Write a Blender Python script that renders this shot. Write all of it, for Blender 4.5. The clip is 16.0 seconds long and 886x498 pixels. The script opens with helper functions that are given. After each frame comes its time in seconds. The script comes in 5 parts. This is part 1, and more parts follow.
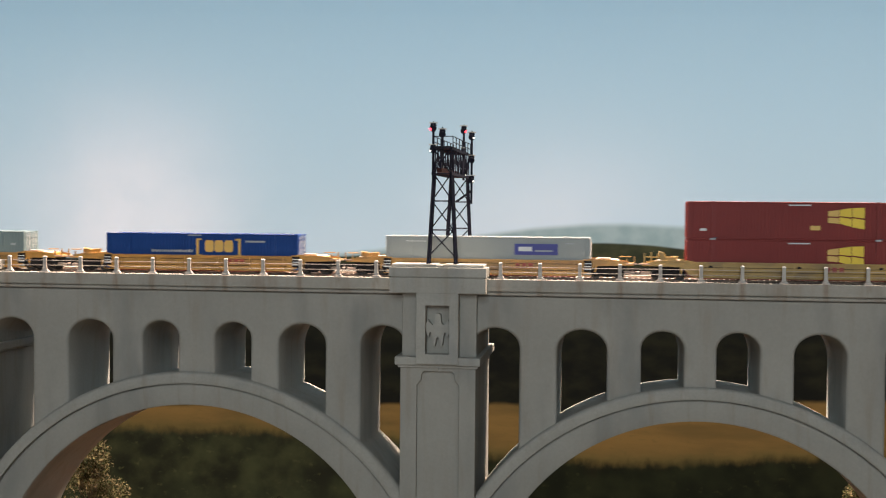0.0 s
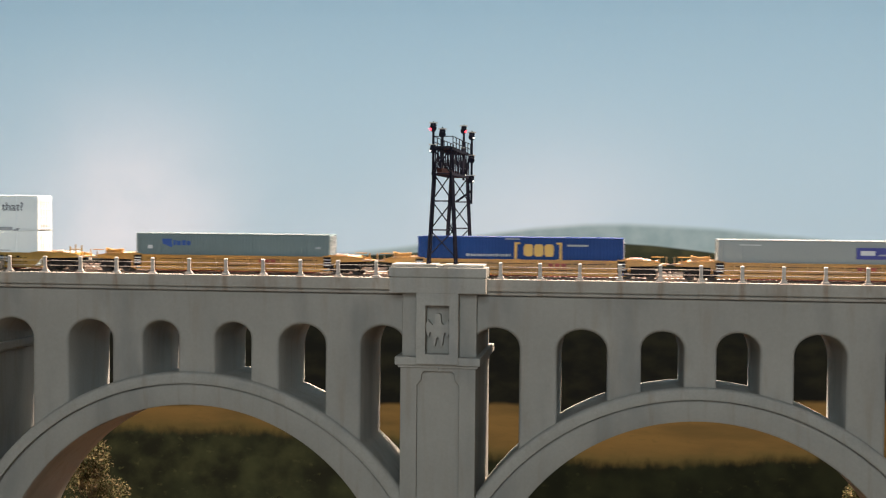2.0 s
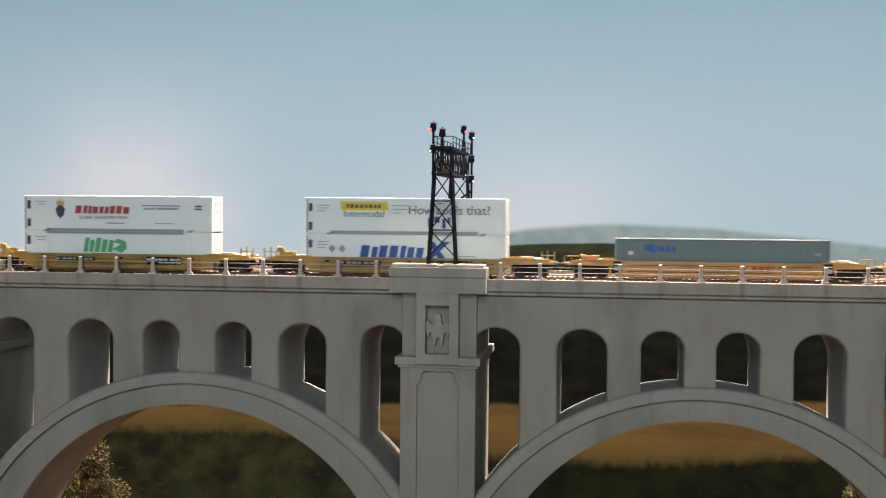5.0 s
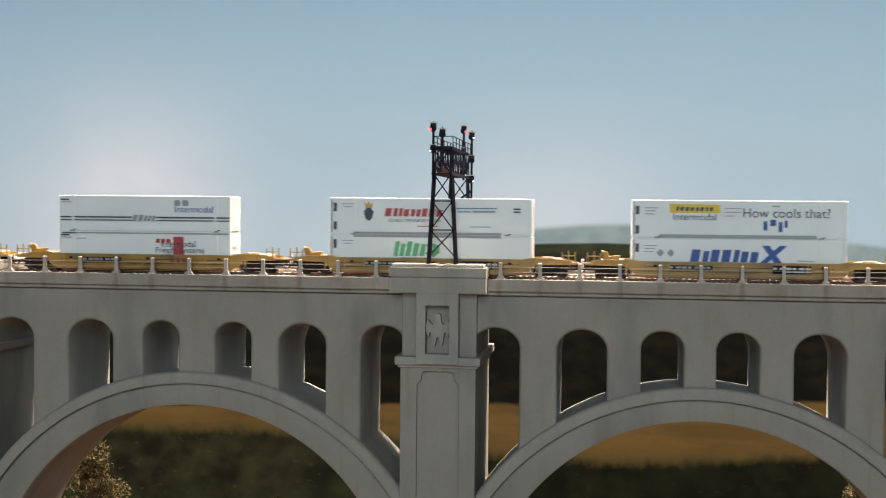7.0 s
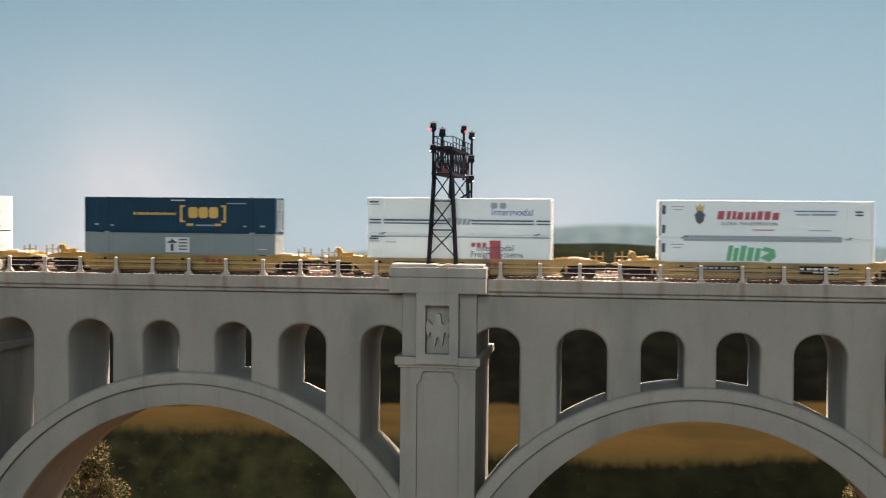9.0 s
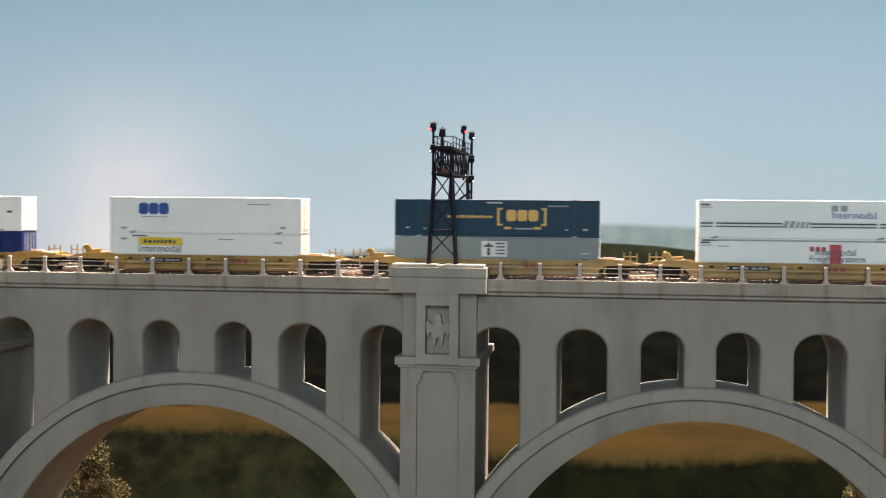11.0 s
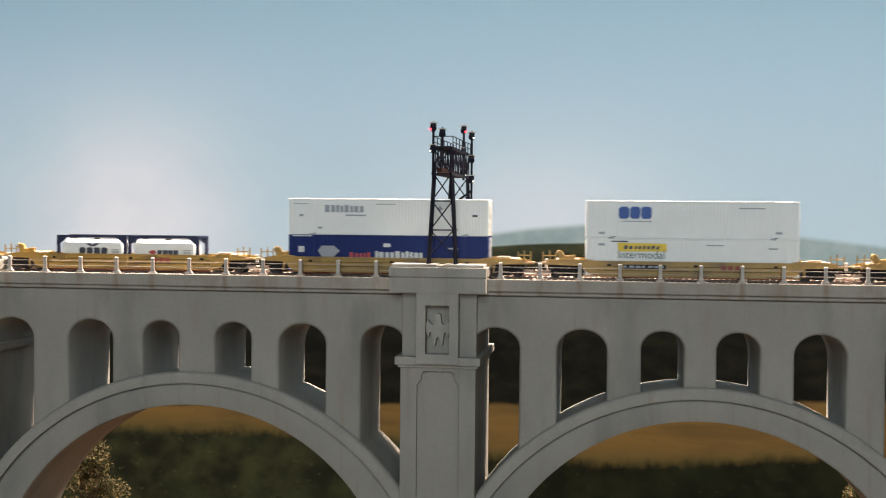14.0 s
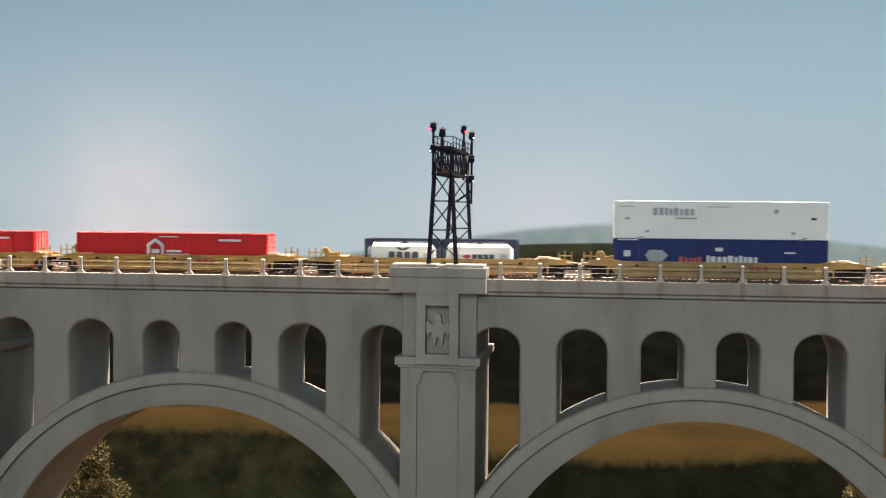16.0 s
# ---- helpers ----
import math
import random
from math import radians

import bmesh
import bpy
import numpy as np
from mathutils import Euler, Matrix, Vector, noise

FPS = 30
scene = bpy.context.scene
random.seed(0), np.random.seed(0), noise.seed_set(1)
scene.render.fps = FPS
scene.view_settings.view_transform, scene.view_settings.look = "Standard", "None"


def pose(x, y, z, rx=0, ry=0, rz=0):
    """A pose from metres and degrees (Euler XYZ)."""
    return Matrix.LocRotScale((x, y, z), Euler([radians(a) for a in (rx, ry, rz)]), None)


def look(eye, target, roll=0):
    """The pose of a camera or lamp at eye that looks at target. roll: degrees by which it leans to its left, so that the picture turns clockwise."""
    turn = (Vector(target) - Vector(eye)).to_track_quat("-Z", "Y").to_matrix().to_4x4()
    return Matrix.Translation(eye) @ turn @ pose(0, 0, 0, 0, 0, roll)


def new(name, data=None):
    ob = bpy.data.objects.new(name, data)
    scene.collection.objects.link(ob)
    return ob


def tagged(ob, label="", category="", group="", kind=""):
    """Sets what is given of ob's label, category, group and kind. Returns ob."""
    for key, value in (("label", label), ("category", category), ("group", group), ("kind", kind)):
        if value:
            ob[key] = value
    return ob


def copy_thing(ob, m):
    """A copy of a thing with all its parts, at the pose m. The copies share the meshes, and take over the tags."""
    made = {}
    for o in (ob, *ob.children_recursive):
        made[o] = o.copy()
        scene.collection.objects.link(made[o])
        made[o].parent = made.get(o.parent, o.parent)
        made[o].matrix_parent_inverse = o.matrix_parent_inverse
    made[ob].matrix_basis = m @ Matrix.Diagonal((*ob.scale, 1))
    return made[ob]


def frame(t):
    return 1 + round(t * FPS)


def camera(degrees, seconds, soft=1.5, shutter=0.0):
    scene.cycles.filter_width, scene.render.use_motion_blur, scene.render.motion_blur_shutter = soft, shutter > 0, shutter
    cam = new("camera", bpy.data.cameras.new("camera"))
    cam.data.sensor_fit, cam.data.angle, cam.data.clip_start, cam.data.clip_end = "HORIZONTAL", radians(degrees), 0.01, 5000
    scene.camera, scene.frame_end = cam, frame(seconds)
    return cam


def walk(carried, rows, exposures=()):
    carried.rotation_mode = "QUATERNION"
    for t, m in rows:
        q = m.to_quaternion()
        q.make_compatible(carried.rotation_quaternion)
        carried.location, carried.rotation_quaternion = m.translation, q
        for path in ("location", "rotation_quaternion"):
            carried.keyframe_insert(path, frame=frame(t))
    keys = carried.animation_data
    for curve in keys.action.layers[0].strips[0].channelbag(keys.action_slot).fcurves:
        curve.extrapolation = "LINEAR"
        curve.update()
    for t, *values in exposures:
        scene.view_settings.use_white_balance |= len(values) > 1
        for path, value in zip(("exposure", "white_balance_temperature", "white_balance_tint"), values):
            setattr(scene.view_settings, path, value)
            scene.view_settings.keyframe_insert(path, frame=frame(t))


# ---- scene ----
cam = camera(39.24, 16.0, soft=1.2, shutter=0.4)
EYE = Vector((0.15496, -1.13325, 0.5))
AIM = EYE + Vector((-0.13548 * math.cos(0.0316), 0.99078 * math.cos(0.0316), -math.sin(0.0316)))
walk(cam, [(0.0, look(EYE, AIM, 0.504)), (16.0, look(EYE, AIM, 0.504))], exposures=[(0.0, 0.03), (3.5, 0.0), (7.0, -0.04), (9.0, 0.0), (12.5, 0.07), (14.5, 0.0), (16.0, -0.06)])

# ---- light: a railway room, one ceiling lamp over and behind the viaduct, two added lights ----
world = bpy.data.worlds.new("room_air")
world.use_nodes = True
world.node_tree.nodes["Background"].inputs[0].default_value = (0.8, 0.9, 1.0, 1)
world.node_tree.nodes["Background"].inputs[1].default_value = 0.006
scene.world = world


def area_lamp(name, at, aim, sx, sy, watts, colour, spread=180):
    d = bpy.data.lights.new(name, "AREA")
    d.shape, d.size, d.size_y, d.energy, d.color = "RECTANGLE", sx, sy, watts, colour
    d.spread = radians(spread)
    ob = new(name, d)
    ob.matrix_world = look(at, aim)
    return ob


area_lamp("ceiling_lamp_train", (0.35, 0.285, 1.80), (0.35, -0.34, 0.45), 4.4, 0.07, 225, (1.0, 0.82, 0.69), 112)
# unseen light, added to lift the painted sky
area_lamp("added_backdrop_light", (-0.25, 0.22, 1.80), (-0.25, 0.80, 0.70), 5.6, 0.10, 12, (0.92, 0.97, 1.0), 120)
# unseen cool light, added in a wall opening to brighten the near faces
area_lamp("added_front_light", (0.2, -2.58, 1.25), (0.15, 0.0, 0.50), 0.9, 1.0, 29.0, (0.79, 0.92, 1.0))


# ---- materials ----
def shader(name, colour, rough=0.6, metal=0.0, vary=0.12, scale=60.0, fine=700.0, bump=0.0, stain=None, stain_amt=0.0, stain_scale=(14, 14, 14), coat=0.0, streak=None, grime=None):
    m = bpy.data.materials.new(name)
    m.use_nodes = True
    nt = m.node_tree
    n, l = nt.nodes, nt.links
    b = n["Principled BSDF"]
    b.inputs["Roughness"].default_value, b.inputs["Metallic"].default_value = rough, metal
    b.inputs["Coat Weight"].default_value = coat
    b.inputs["Specular IOR Level"].default_value = 0.12 if rough >= 0.8 else 0.22 if "container_paint" in name else 0.5
    tc = n.new("ShaderNodeTexCoord")
    a = n.new("ShaderNodeTexNoise")
    a.inputs["Scale"].default_value, a.inputs["Detail"].default_value = scale, 5
    l.new(tc.outputs["Object"], a.inputs["Vector"])
    f = n.new("ShaderNodeTexNoise")
    f.inputs["Scale"].default_value, f.inputs["Detail"].default_value = fine, 3
    l.new(tc.outputs["Object"], f.inputs["Vector"])
    add = n.new("ShaderNodeMath")
    add.operation = "MULTIPLY_ADD"
    l.new(f.outputs["Fac"], add.inputs[0])
    add.inputs[1].default_value = 0.45
    l.new(a.outputs["Fac"], add.inputs[2])
    mr = n.new("ShaderNodeMapRange")
    mr.inputs["From Min"].default_value, mr.inputs["From Max"].default_value = 0.42, 1.03
    mr.inputs["To Min"].default_value, mr.inputs["To Max"].default_value = 1 - vary, 1 + vary
    l.new(add.outputs[0], mr.inputs["Value"])
    mul = n.new("ShaderNodeVectorMath")
    mul.operation = "SCALE"
    mul.inputs[0].default_value = colour
    l.new(mr.outputs[0], mul.inputs["Scale"])
    out = mul.outputs[0]
    if stain:
        mp = n.new("ShaderNodeMapping")
        mp.inputs["Scale"].default_value = stain_scale
        l.new(tc.outputs["Object"], mp.inputs["Vector"])
        s = n.new("ShaderNodeTexNoise")
        s.inputs["Scale"].default_value, s.inputs["Detail"].default_value = 1.0, 6
        l.new(mp.outputs[0], s.inputs["Vector"])
        r = n.new("ShaderNodeMapRange")
        r.interpolation_type = "SMOOTHSTEP"
        r.inputs["From Min"].default_value, r.inputs["From Max"].default_value = 0.5, 0.75
        r.inputs["To Max"].default_value = stain_amt
        l.new(s.outputs["Fac"], r.inputs["Value"])
        mx = n.new("ShaderNodeMix")
        mx.data_type = "RGBA"
        l.new(r.outputs[0], mx.inputs["Factor"])
        l.new(out, mx.inputs["A"])
        mx.inputs["B"].default_value = (*stain, 1)
        out = mx.outputs["Result"]
    if grime:
        # thin brown runs of dirt
        mg = n.new("ShaderNodeMapping")
        mg.inputs["Scale"].default_value = (95, 95, 13)
        mg.inputs["Location"].default_value = (3.1, 1.7, 5.2)
        l.new(tc.outputs["Object"], mg.inputs["Vector"])
        sg = n.new("ShaderNodeTexNoise")
        sg.inputs["Scale"].default_value, sg.inputs["Detail"].default_value, sg.inputs["Distortion"].default_value = 1.0, 7, 0.4
        l.new(mg.outputs[0], sg.inputs["Vector"])
        rg = n.new("ShaderNodeMapRange")
        rg.interpolation_type = "SMOOTHSTEP"
        rg.inputs["From Min"].default_value, rg.inputs["From Max"].default_value, rg.inputs["To Max"].default_value = 0.50, 0.80, 0.32
        l.new(sg.outputs["Fac"], rg.inputs["Value"])
        mx = n.new("ShaderNodeMix")
        mx.data_type = "RGBA"
        l.new(rg.outputs[0], mx.inputs["Factor"])
        l.new(out, mx.inputs["A"])
        mx.inputs["B"].default_value = (*grime, 1)
        out = mx.outputs["Result"]
    if streak:
        # rust runs below each post: period and first post along x
        sx = n.new("ShaderNodeSeparateXYZ")
        l.new(tc.outputs["Object"], sx.inputs[0])
        k = sx.outputs[0]
        for op, v in (("SUBTRACT", streak[1]), ("DIVIDE", streak[0]), ("ADD", 0.5), ("FRACT", 0), ("SUBTRACT", 0.5), ("ABSOLUTE", 0)):
            q = n.new("ShaderNodeMath")
            q.operation = op
            l.new(k, q.inputs[0])
            q.inputs[1].default_value = v
            k = q.outputs[0]
        r2 = n.new("ShaderNodeMapRange")
        r2.interpolation_type = "SMOOTHSTEP"
        r2.inputs["From Min"].default_value, r2.inputs["From Max"].default_value = 0.13, 0.015
        l.new(k, r2.inputs["Value"])
        m2 = n.new("ShaderNodeMapping")
        m2.inputs["Scale"].default_value = (210, 210, 50)
        l.new(tc.outputs["Object"], m2.inputs["Vector"])
        s2 = n.new("ShaderNodeTexNoise")
        s2.inputs["Scale"].default_value, s2.inputs["Detail"].default_value = 1.0, 4
        l.new(m2.outputs[0], s2.inputs["Vector"])
        r3 = n.new("ShaderNodeMapRange")
        r3.inputs["From Min"].default_value, r3.inputs["From Max"].default_value, r3.inputs["To Max"].default_value = 0.38, 0.72, 0.62
        l.new(s2.outputs["Fac"], r3.inputs["Value"])
        q = n.new("ShaderNodeMath")
        q.operation = "MULTIPLY"
        l.new(r2.outputs[0], q.inputs[0])
        l.new(r3.outputs[0], q.inputs[1])
        mx = n.new("ShaderNodeMix")
        mx.data_type = "RGBA"
        l.new(q.outputs[0], mx.inputs["Factor"])
        l.new(out, mx.inputs["A"])
        mx.inputs["B"].default_value = (0.18, 0.105, 0.065, 1)
        out = mx.outputs["Result"]
    l.new(out, b.inputs["Base Color"])
    if bump:
        bp = n.new("ShaderNodeBump")
        bp.inputs["Strength"].default_value, bp.inputs["Distance"].default_value = bump, 0.0006
        l.new(add.outputs[0], bp.inputs["Height"])
        l.new(bp.outputs[0], b.inputs["Normal"])
    return m


def glow(name, colour, power):
    m = bpy.data.materials.new(name)
    m.use_nodes = True
    b = m.node_tree.nodes["Principled BSDF"]
    b.inputs["Base Color"].default_value = (*colour, 1)
    b.inputs["Emission Color"].default_value = (*colour, 1)
    b.inputs["Emission Strength"].default_value = power
    return m


CONCRETE = shader("painted_concrete", (0.295, 0.278, 0.242), 0.85, vary=0.10, scale=16, fine=380, bump=0.25, stain=(0.180, 0.180, 0.168), stain_amt=0.6, stain_scale=(24, 24, 9), grime=(0.20, 0.15, 0.105))
PARAPET = shader("weathered_parapet", (0.324, 0.298, 0.254), 0.85, vary=0.14, scale=30, fine=420, bump=0.3, stain=(0.20, 0.125, 0.08), stain_amt=0.5, stain_scale=(58, 58, 12), streak=(0.0352, -0.178))
TRIM = shader("pale_concrete_trim", (0.321, 0.304, 0.266), 0.85, vary=0.15, scale=26, fine=420, bump=0.3, stain=(0.21, 0.215, 0.21), stain_amt=0.5, stain_scale=(40, 40, 18), grime=(0.20, 0.15, 0.105))
BALLAST = shader("track_ballast", (0.40, 0.35, 0.31), 0.95, vary=0.5, scale=900, fine=1800, bump=0.6)
TIE = shader("wooden_tie", (0.07, 0.05, 0.04), 0.9, vary=0.3, scale=300)
WIRE = shader("dull_wire", (0.34, 0.29, 0.24), 0.6, vary=0.15, scale=200)
RAIL = shader("rail_steel", (0.35, 0.27, 0.22), 0.35, 0.9, vary=0.2, scale=200)
POST = shader("post_paint", (0.40, 0.365, 0.32), 0.7, vary=0.12, scale=200, stain=(0.32, 0.2, 0.13), stain_amt=0.5, stain_scale=(90, 90, 90))
FRAMEBLUE = shader("dark_blue_frame_paint", (0.012, 0.020, 0.060), 0.4, vary=0.10, scale=30)
YELLOW = shader("yellow_car_paint", (0.385, 0.205, 0.045), 0.38, vary=0.16, scale=50, stain=(0.20, 0.11, 0.045), stain_amt=0.7, stain_scale=(30, 30, 120))
YELLOW_DK = shader("dusty_yellow_car_paint", (0.33, 0.205, 0.045), 0.42, vary=0.25, scale=60, stain=(0.13, 0.085, 0.04), stain_amt=0.8, stain_scale=(40, 40, 90))
BLACK = shader("black_running_gear", (0.016, 0.015, 0.016), 0.9, vary=0.3, scale=200)
STEEL = shader("wheel_steel", (0.035, 0.03, 0.03), 0.7, 0.0, vary=0.2, scale=200)
REDBROWN = shader("red_brown_underframe", (0.24, 0.045, 0.03), 0.6, vary=0.2, scale=120)
TOWER = shader("black_signal_paint", (0.007, 0.008, 0.016), 0.85, vary=0.3, scale=300)
RUSTY = shader("rusty_steel", (0.045, 0.018, 0.014), 0.8, vary=0.4, scale=300)
# pale pinkish tone carries the lamp highlight on the platform tops
GRATE = shader("dusty_grating_highlit", (0.62, 0.50, 0.41), 0.5, 0.0, vary=0.2, scale=200)
# rust tone lightened to imitate lamp-lit ledges between the cars
COUPLER = shader("rust_steel_highlit", (0.45, 0.33, 0.26), 0.7, 0.2, vary=0.25, scale=200)
RED_LIGHT = glow("red_signal_lens", (1.0, 0.04, 0.06), 6.0)
LENS_WHITE = glow("white_signal_lens", (1.0, 0.95, 0.85), 2.0)
# unseen ground strip, coloured to bounce warm light into soffits and reveals
BOUNCE_EARTH = shader("reddish_bounce_earth", (0.072, 0.037, 0.020), 0.95, vary=0.35, scale=30, fine=300, bump=0.5)
SOIL = shader("scenic_ground", (0.018, 0.018, 0.010), 0.95, vary=0.4, scale=30, fine=300, bump=0.5)
FIELD = shader("dark_scrub_ground", (0.018, 0.019, 0.010), 0.95, vary=0.22, scale=9, fine=90, stain=(0.03, 0.028, 0.012), stain_amt=0.6, stain_scale=(20, 20, 20))


def foliage(name, stops):
    """Matt leaves, each with its own tint."""
    m = shader(name, stops[0], 0.9)
    n, l = m.node_tree.nodes, m.node_tree.links
    g = n.new("ShaderNodeNewGeometry")
    ramp = n.new("ShaderNodeValToRGB")
    while len(ramp.color_ramp.elements) < len(stops):
        ramp.color_ramp.elements.new(0.5)
    for i, c in enumerate(stops):
        ramp.color_ramp.elements[i].position = i / (len(stops) - 1)
        ramp.color_ramp.elements[i].color = (*c, 1)
    l.new(g.outputs["Random Per Island"], ramp.inputs[0])
    l.new(ramp.outputs[0], n["Principled BSDF"].inputs["Base Color"])
    return m


LEAF = foliage("dark_scenic_foliage", [(0.006, 0.008, 0.004), (0.016, 0.020, 0.008), (0.030, 0.034, 0.014)])
TREE_LEAF = foliage("autumn_scenic_foliage", [(0.012, 0.016, 0.006), (0.050, 0.052, 0.018), (0.105, 0.084, 0.034), (0.24, 0.175, 0.095)])
BENCH = shader("plain_benchwork_wood", (0.25, 0.17, 0.10), 0.8, vary=0.2, scale=20)
BARK = shader("twig_bark", (0.12, 0.09, 0.06), 0.9, vary=0.3, scale=120)
WALLPAINT = shader("plain_room_wall", (0.24, 0.24, 0.25), 0.9, vary=0.05, scale=4)
WHITE = shader("white_container_paint", (0.78, 0.84, 0.83), 0.45, vary=0.05, scale=30)
WHITE2 = shader("cream_white_container_paint", (0.80, 0.82, 0.79), 0.45, vary=0.05, scale=30)
SILVER = shader("pale_grey_container_paint", (0.275, 0.298, 0.288), 0.4, vary=0.07, scale=30)
GREYGREEN = shader("grey_green_container_paint", (0.15, 0.20, 0.205), 0.45, vary=0.08, scale=30)
GREY = shader("mid_grey_container_paint", (0.21, 0.255, 0.255), 0.45, vary=0.08, scale=30)
BLUE = shader("bright_blue_container_paint", (0.006, 0.040, 0.175), 0.4, vary=0.10, scale=30)
NAVY = shader("deep_blue_container_paint", (0.008, 0.021, 0.115), 0.4, vary=0.10, scale=30)
TEAL = shader("dark_teal_container_paint", (0.008, 0.040, 0.072), 0.4, vary=0.10, scale=30)
MAROON = shader("maroon_container_paint", (0.175, 0.026, 0.022), 0.5, vary=0.10, scale=30)
RED = shader("red_container_paint", (0.50, 0.020, 0.022), 0.45, vary=0.08, scale=30)
GOLD = shader("gold_marking", (0.60, 0.38, 0.09), 0.5, vary=0.05)
YMARK = shader("yellow_marking", (0.70, 0.50, 0.03), 0.5, vary=0.08)
BLUEMARK = shader("blue_marking", (0.018, 0.075, 0.30), 0.5, vary=0.05)
PURPLE = shader("violet_blue_marking", (0.032, 0.038, 0.22), 0.5, vary=0.05)
REDMARK = shader("red_marking", (0.40, 0.05, 0.06), 0.5, vary=0.05)
GREENMARK = shader("green_marking", (0.10, 0.40, 0.18), 0.5, vary=0.05)
DARKMARK = shader("dark_grey_marking", (0.045, 0.052, 0.075), 0.5, vary=0.05)
TEALMARK = shader("dull_green_marking", (0.055, 0.11, 0.085), 0.5, vary=0.05)
GREYMARK = shader("soft_grey_marking", (0.30, 0.33, 0.35), 0.5, vary=0.05)
PALEMARK = shader("pale_marking", (0.60, 0.62, 0.62), 0.5, vary=0.05)


# ---- mesh helpers ----
def box(bm, x0, x1, y0, y1, z0, z1, bev=0.0):
    vs = [bm.verts.new((x, y, z)) for x in (x0, x1) for y in (y0, y1) for z in (z0, z1)]
    fs = [bm.faces.new([vs[i] for i in q]) for q in ((0, 1, 3, 2), (4, 6, 7, 5), (0, 4, 5, 1), (2, 3, 7, 6), (0, 2, 6, 4), (1, 5, 7, 3))]
    if bev:
        es = list({e for fc in fs for e in fc.edges})
        bmesh.ops.bevel(bm, geom=es, offset=bev, segments=1, affect="EDGES")
    return bm


def rod(bm, a, b, r, n=6, r2=None):
    a, b = Vector(a), Vector(b)
    q = (b - a).to_track_quat("Z", "Y").to_matrix()
    r2 = r if r2 is None else r2
    r0 = [bm.verts.new(a + q @ Vector((r * math.cos(2 * math.pi * i / n), r * math.sin(2 * math.pi * i / n), 0))) for i in range(n)]
    r1 = [bm.verts.new(b + q @ Vector((r2 * math.cos(2 * math.pi * i / n), r2 * math.sin(2 * math.pi * i / n), 0))) for i in range(n)]
    for i in range(n):
        bm.faces.new((r0[i], r0[(i + 1) % n], r1[(i + 1) % n], r1[i]))
    bm.faces.new(list(reversed(r0)))
    bm.faces.new(r1)
    return bm


def prism(bm, poly, y0, y1):
    """A polygon in x and z, drawn out from y0 to y1."""
    a = [bm.verts.new((x, y0, z)) for x, z in poly]
    b = [bm.verts.new((x, y1, z)) for x, z in poly]
    k = len(poly)
    bm.faces.new(a)
    bm.faces.new(list(reversed(b)))
    for i in range(k):
        bm.faces.new((a[(i + 1) % k], a[i], b[i], b[(i + 1) % k]))
    return bm


def mesh_of(name, bm, material, smooth=False):
    bmesh.ops.recalc_face_normals(bm, faces=bm.faces)
    me = bpy.data.meshes.new(name)
    bm.to_mesh(me)
    bm.free()
    me.materials.append(material)
    if smooth:
        for p in me.polygons:
            p.use_smooth = True
    return me


def part(name, bm, material, parent=None, label="", smooth=False):
    ob = new(name, mesh_of(name, bm, material, smooth))
    if parent:
        ob.parent = parent
    return tagged(ob, label)


def again(ob, m):
    """One more part on the same mesh, under the same parent."""
    o = ob.copy()
    scene.collection.objects.link(o)
    o.matrix_basis = m
    return o


def bevelled(ob, width, seg=2, angle=35):
    md = ob.modifiers.new("worn_edges", "BEVEL")
    md.width, md.segments, md.limit_method, md.angle_limit = width, seg, "ANGLE", radians(angle)
    return ob


def BM():
    return bmesh.new()


# ---- the room and the painted backdrop ----
def slab(name, x0, x1, y0, y1, z0, z1, material, label, category):
    ob = new(name, mesh_of(name, box(BM(), x0, x1, y0, y1, z0, z1), material))
    return tagged(ob, label, category, kind="structure")


slab("room_floor", -3.8, 3.8, -2.6, 1.05, -0.95, -0.9, WALLPAINT, "plain grey floor of the railway room", "floor")
slab("ceiling", -3.8, 3.8, -2.6, 1.05, 1.85, 1.9, WALLPAINT, "plain pale ceiling of the railway room", "ceiling")
slab("wall_front", -3.8, -0.25, -2.65, -2.6, -0.9, 1.85, WALLPAINT, "plain pale wall across the room", "wall")
slab("wall_front", 0.65, 3.8, -2.65, -2.6, -0.9, 1.85, WALLPAINT, "plain pale wall across the room", "wall")
slab("wall_front", -0.25, 0.65, -2.65, -2.6, -0.9, 0.7, WALLPAINT, "plain pale wall under the added light", "wall")
slab("wall_front", -0.25, 0.65, -2.65, -2.6, 1.78, 1.85, WALLPAINT, "plain pale wall over the added light", "wall")
slab("wall_west", -3.85, -3.8, -2.6, 1.0, -0.9, 1.85, WALLPAINT, "plain pale end wall of the room", "wall")
slab("wall_east", 3.8, 3.85, -2.6, 1.0, -0.9, 1.85, WALLPAINT, "plain pale end wall of the room", "wall")


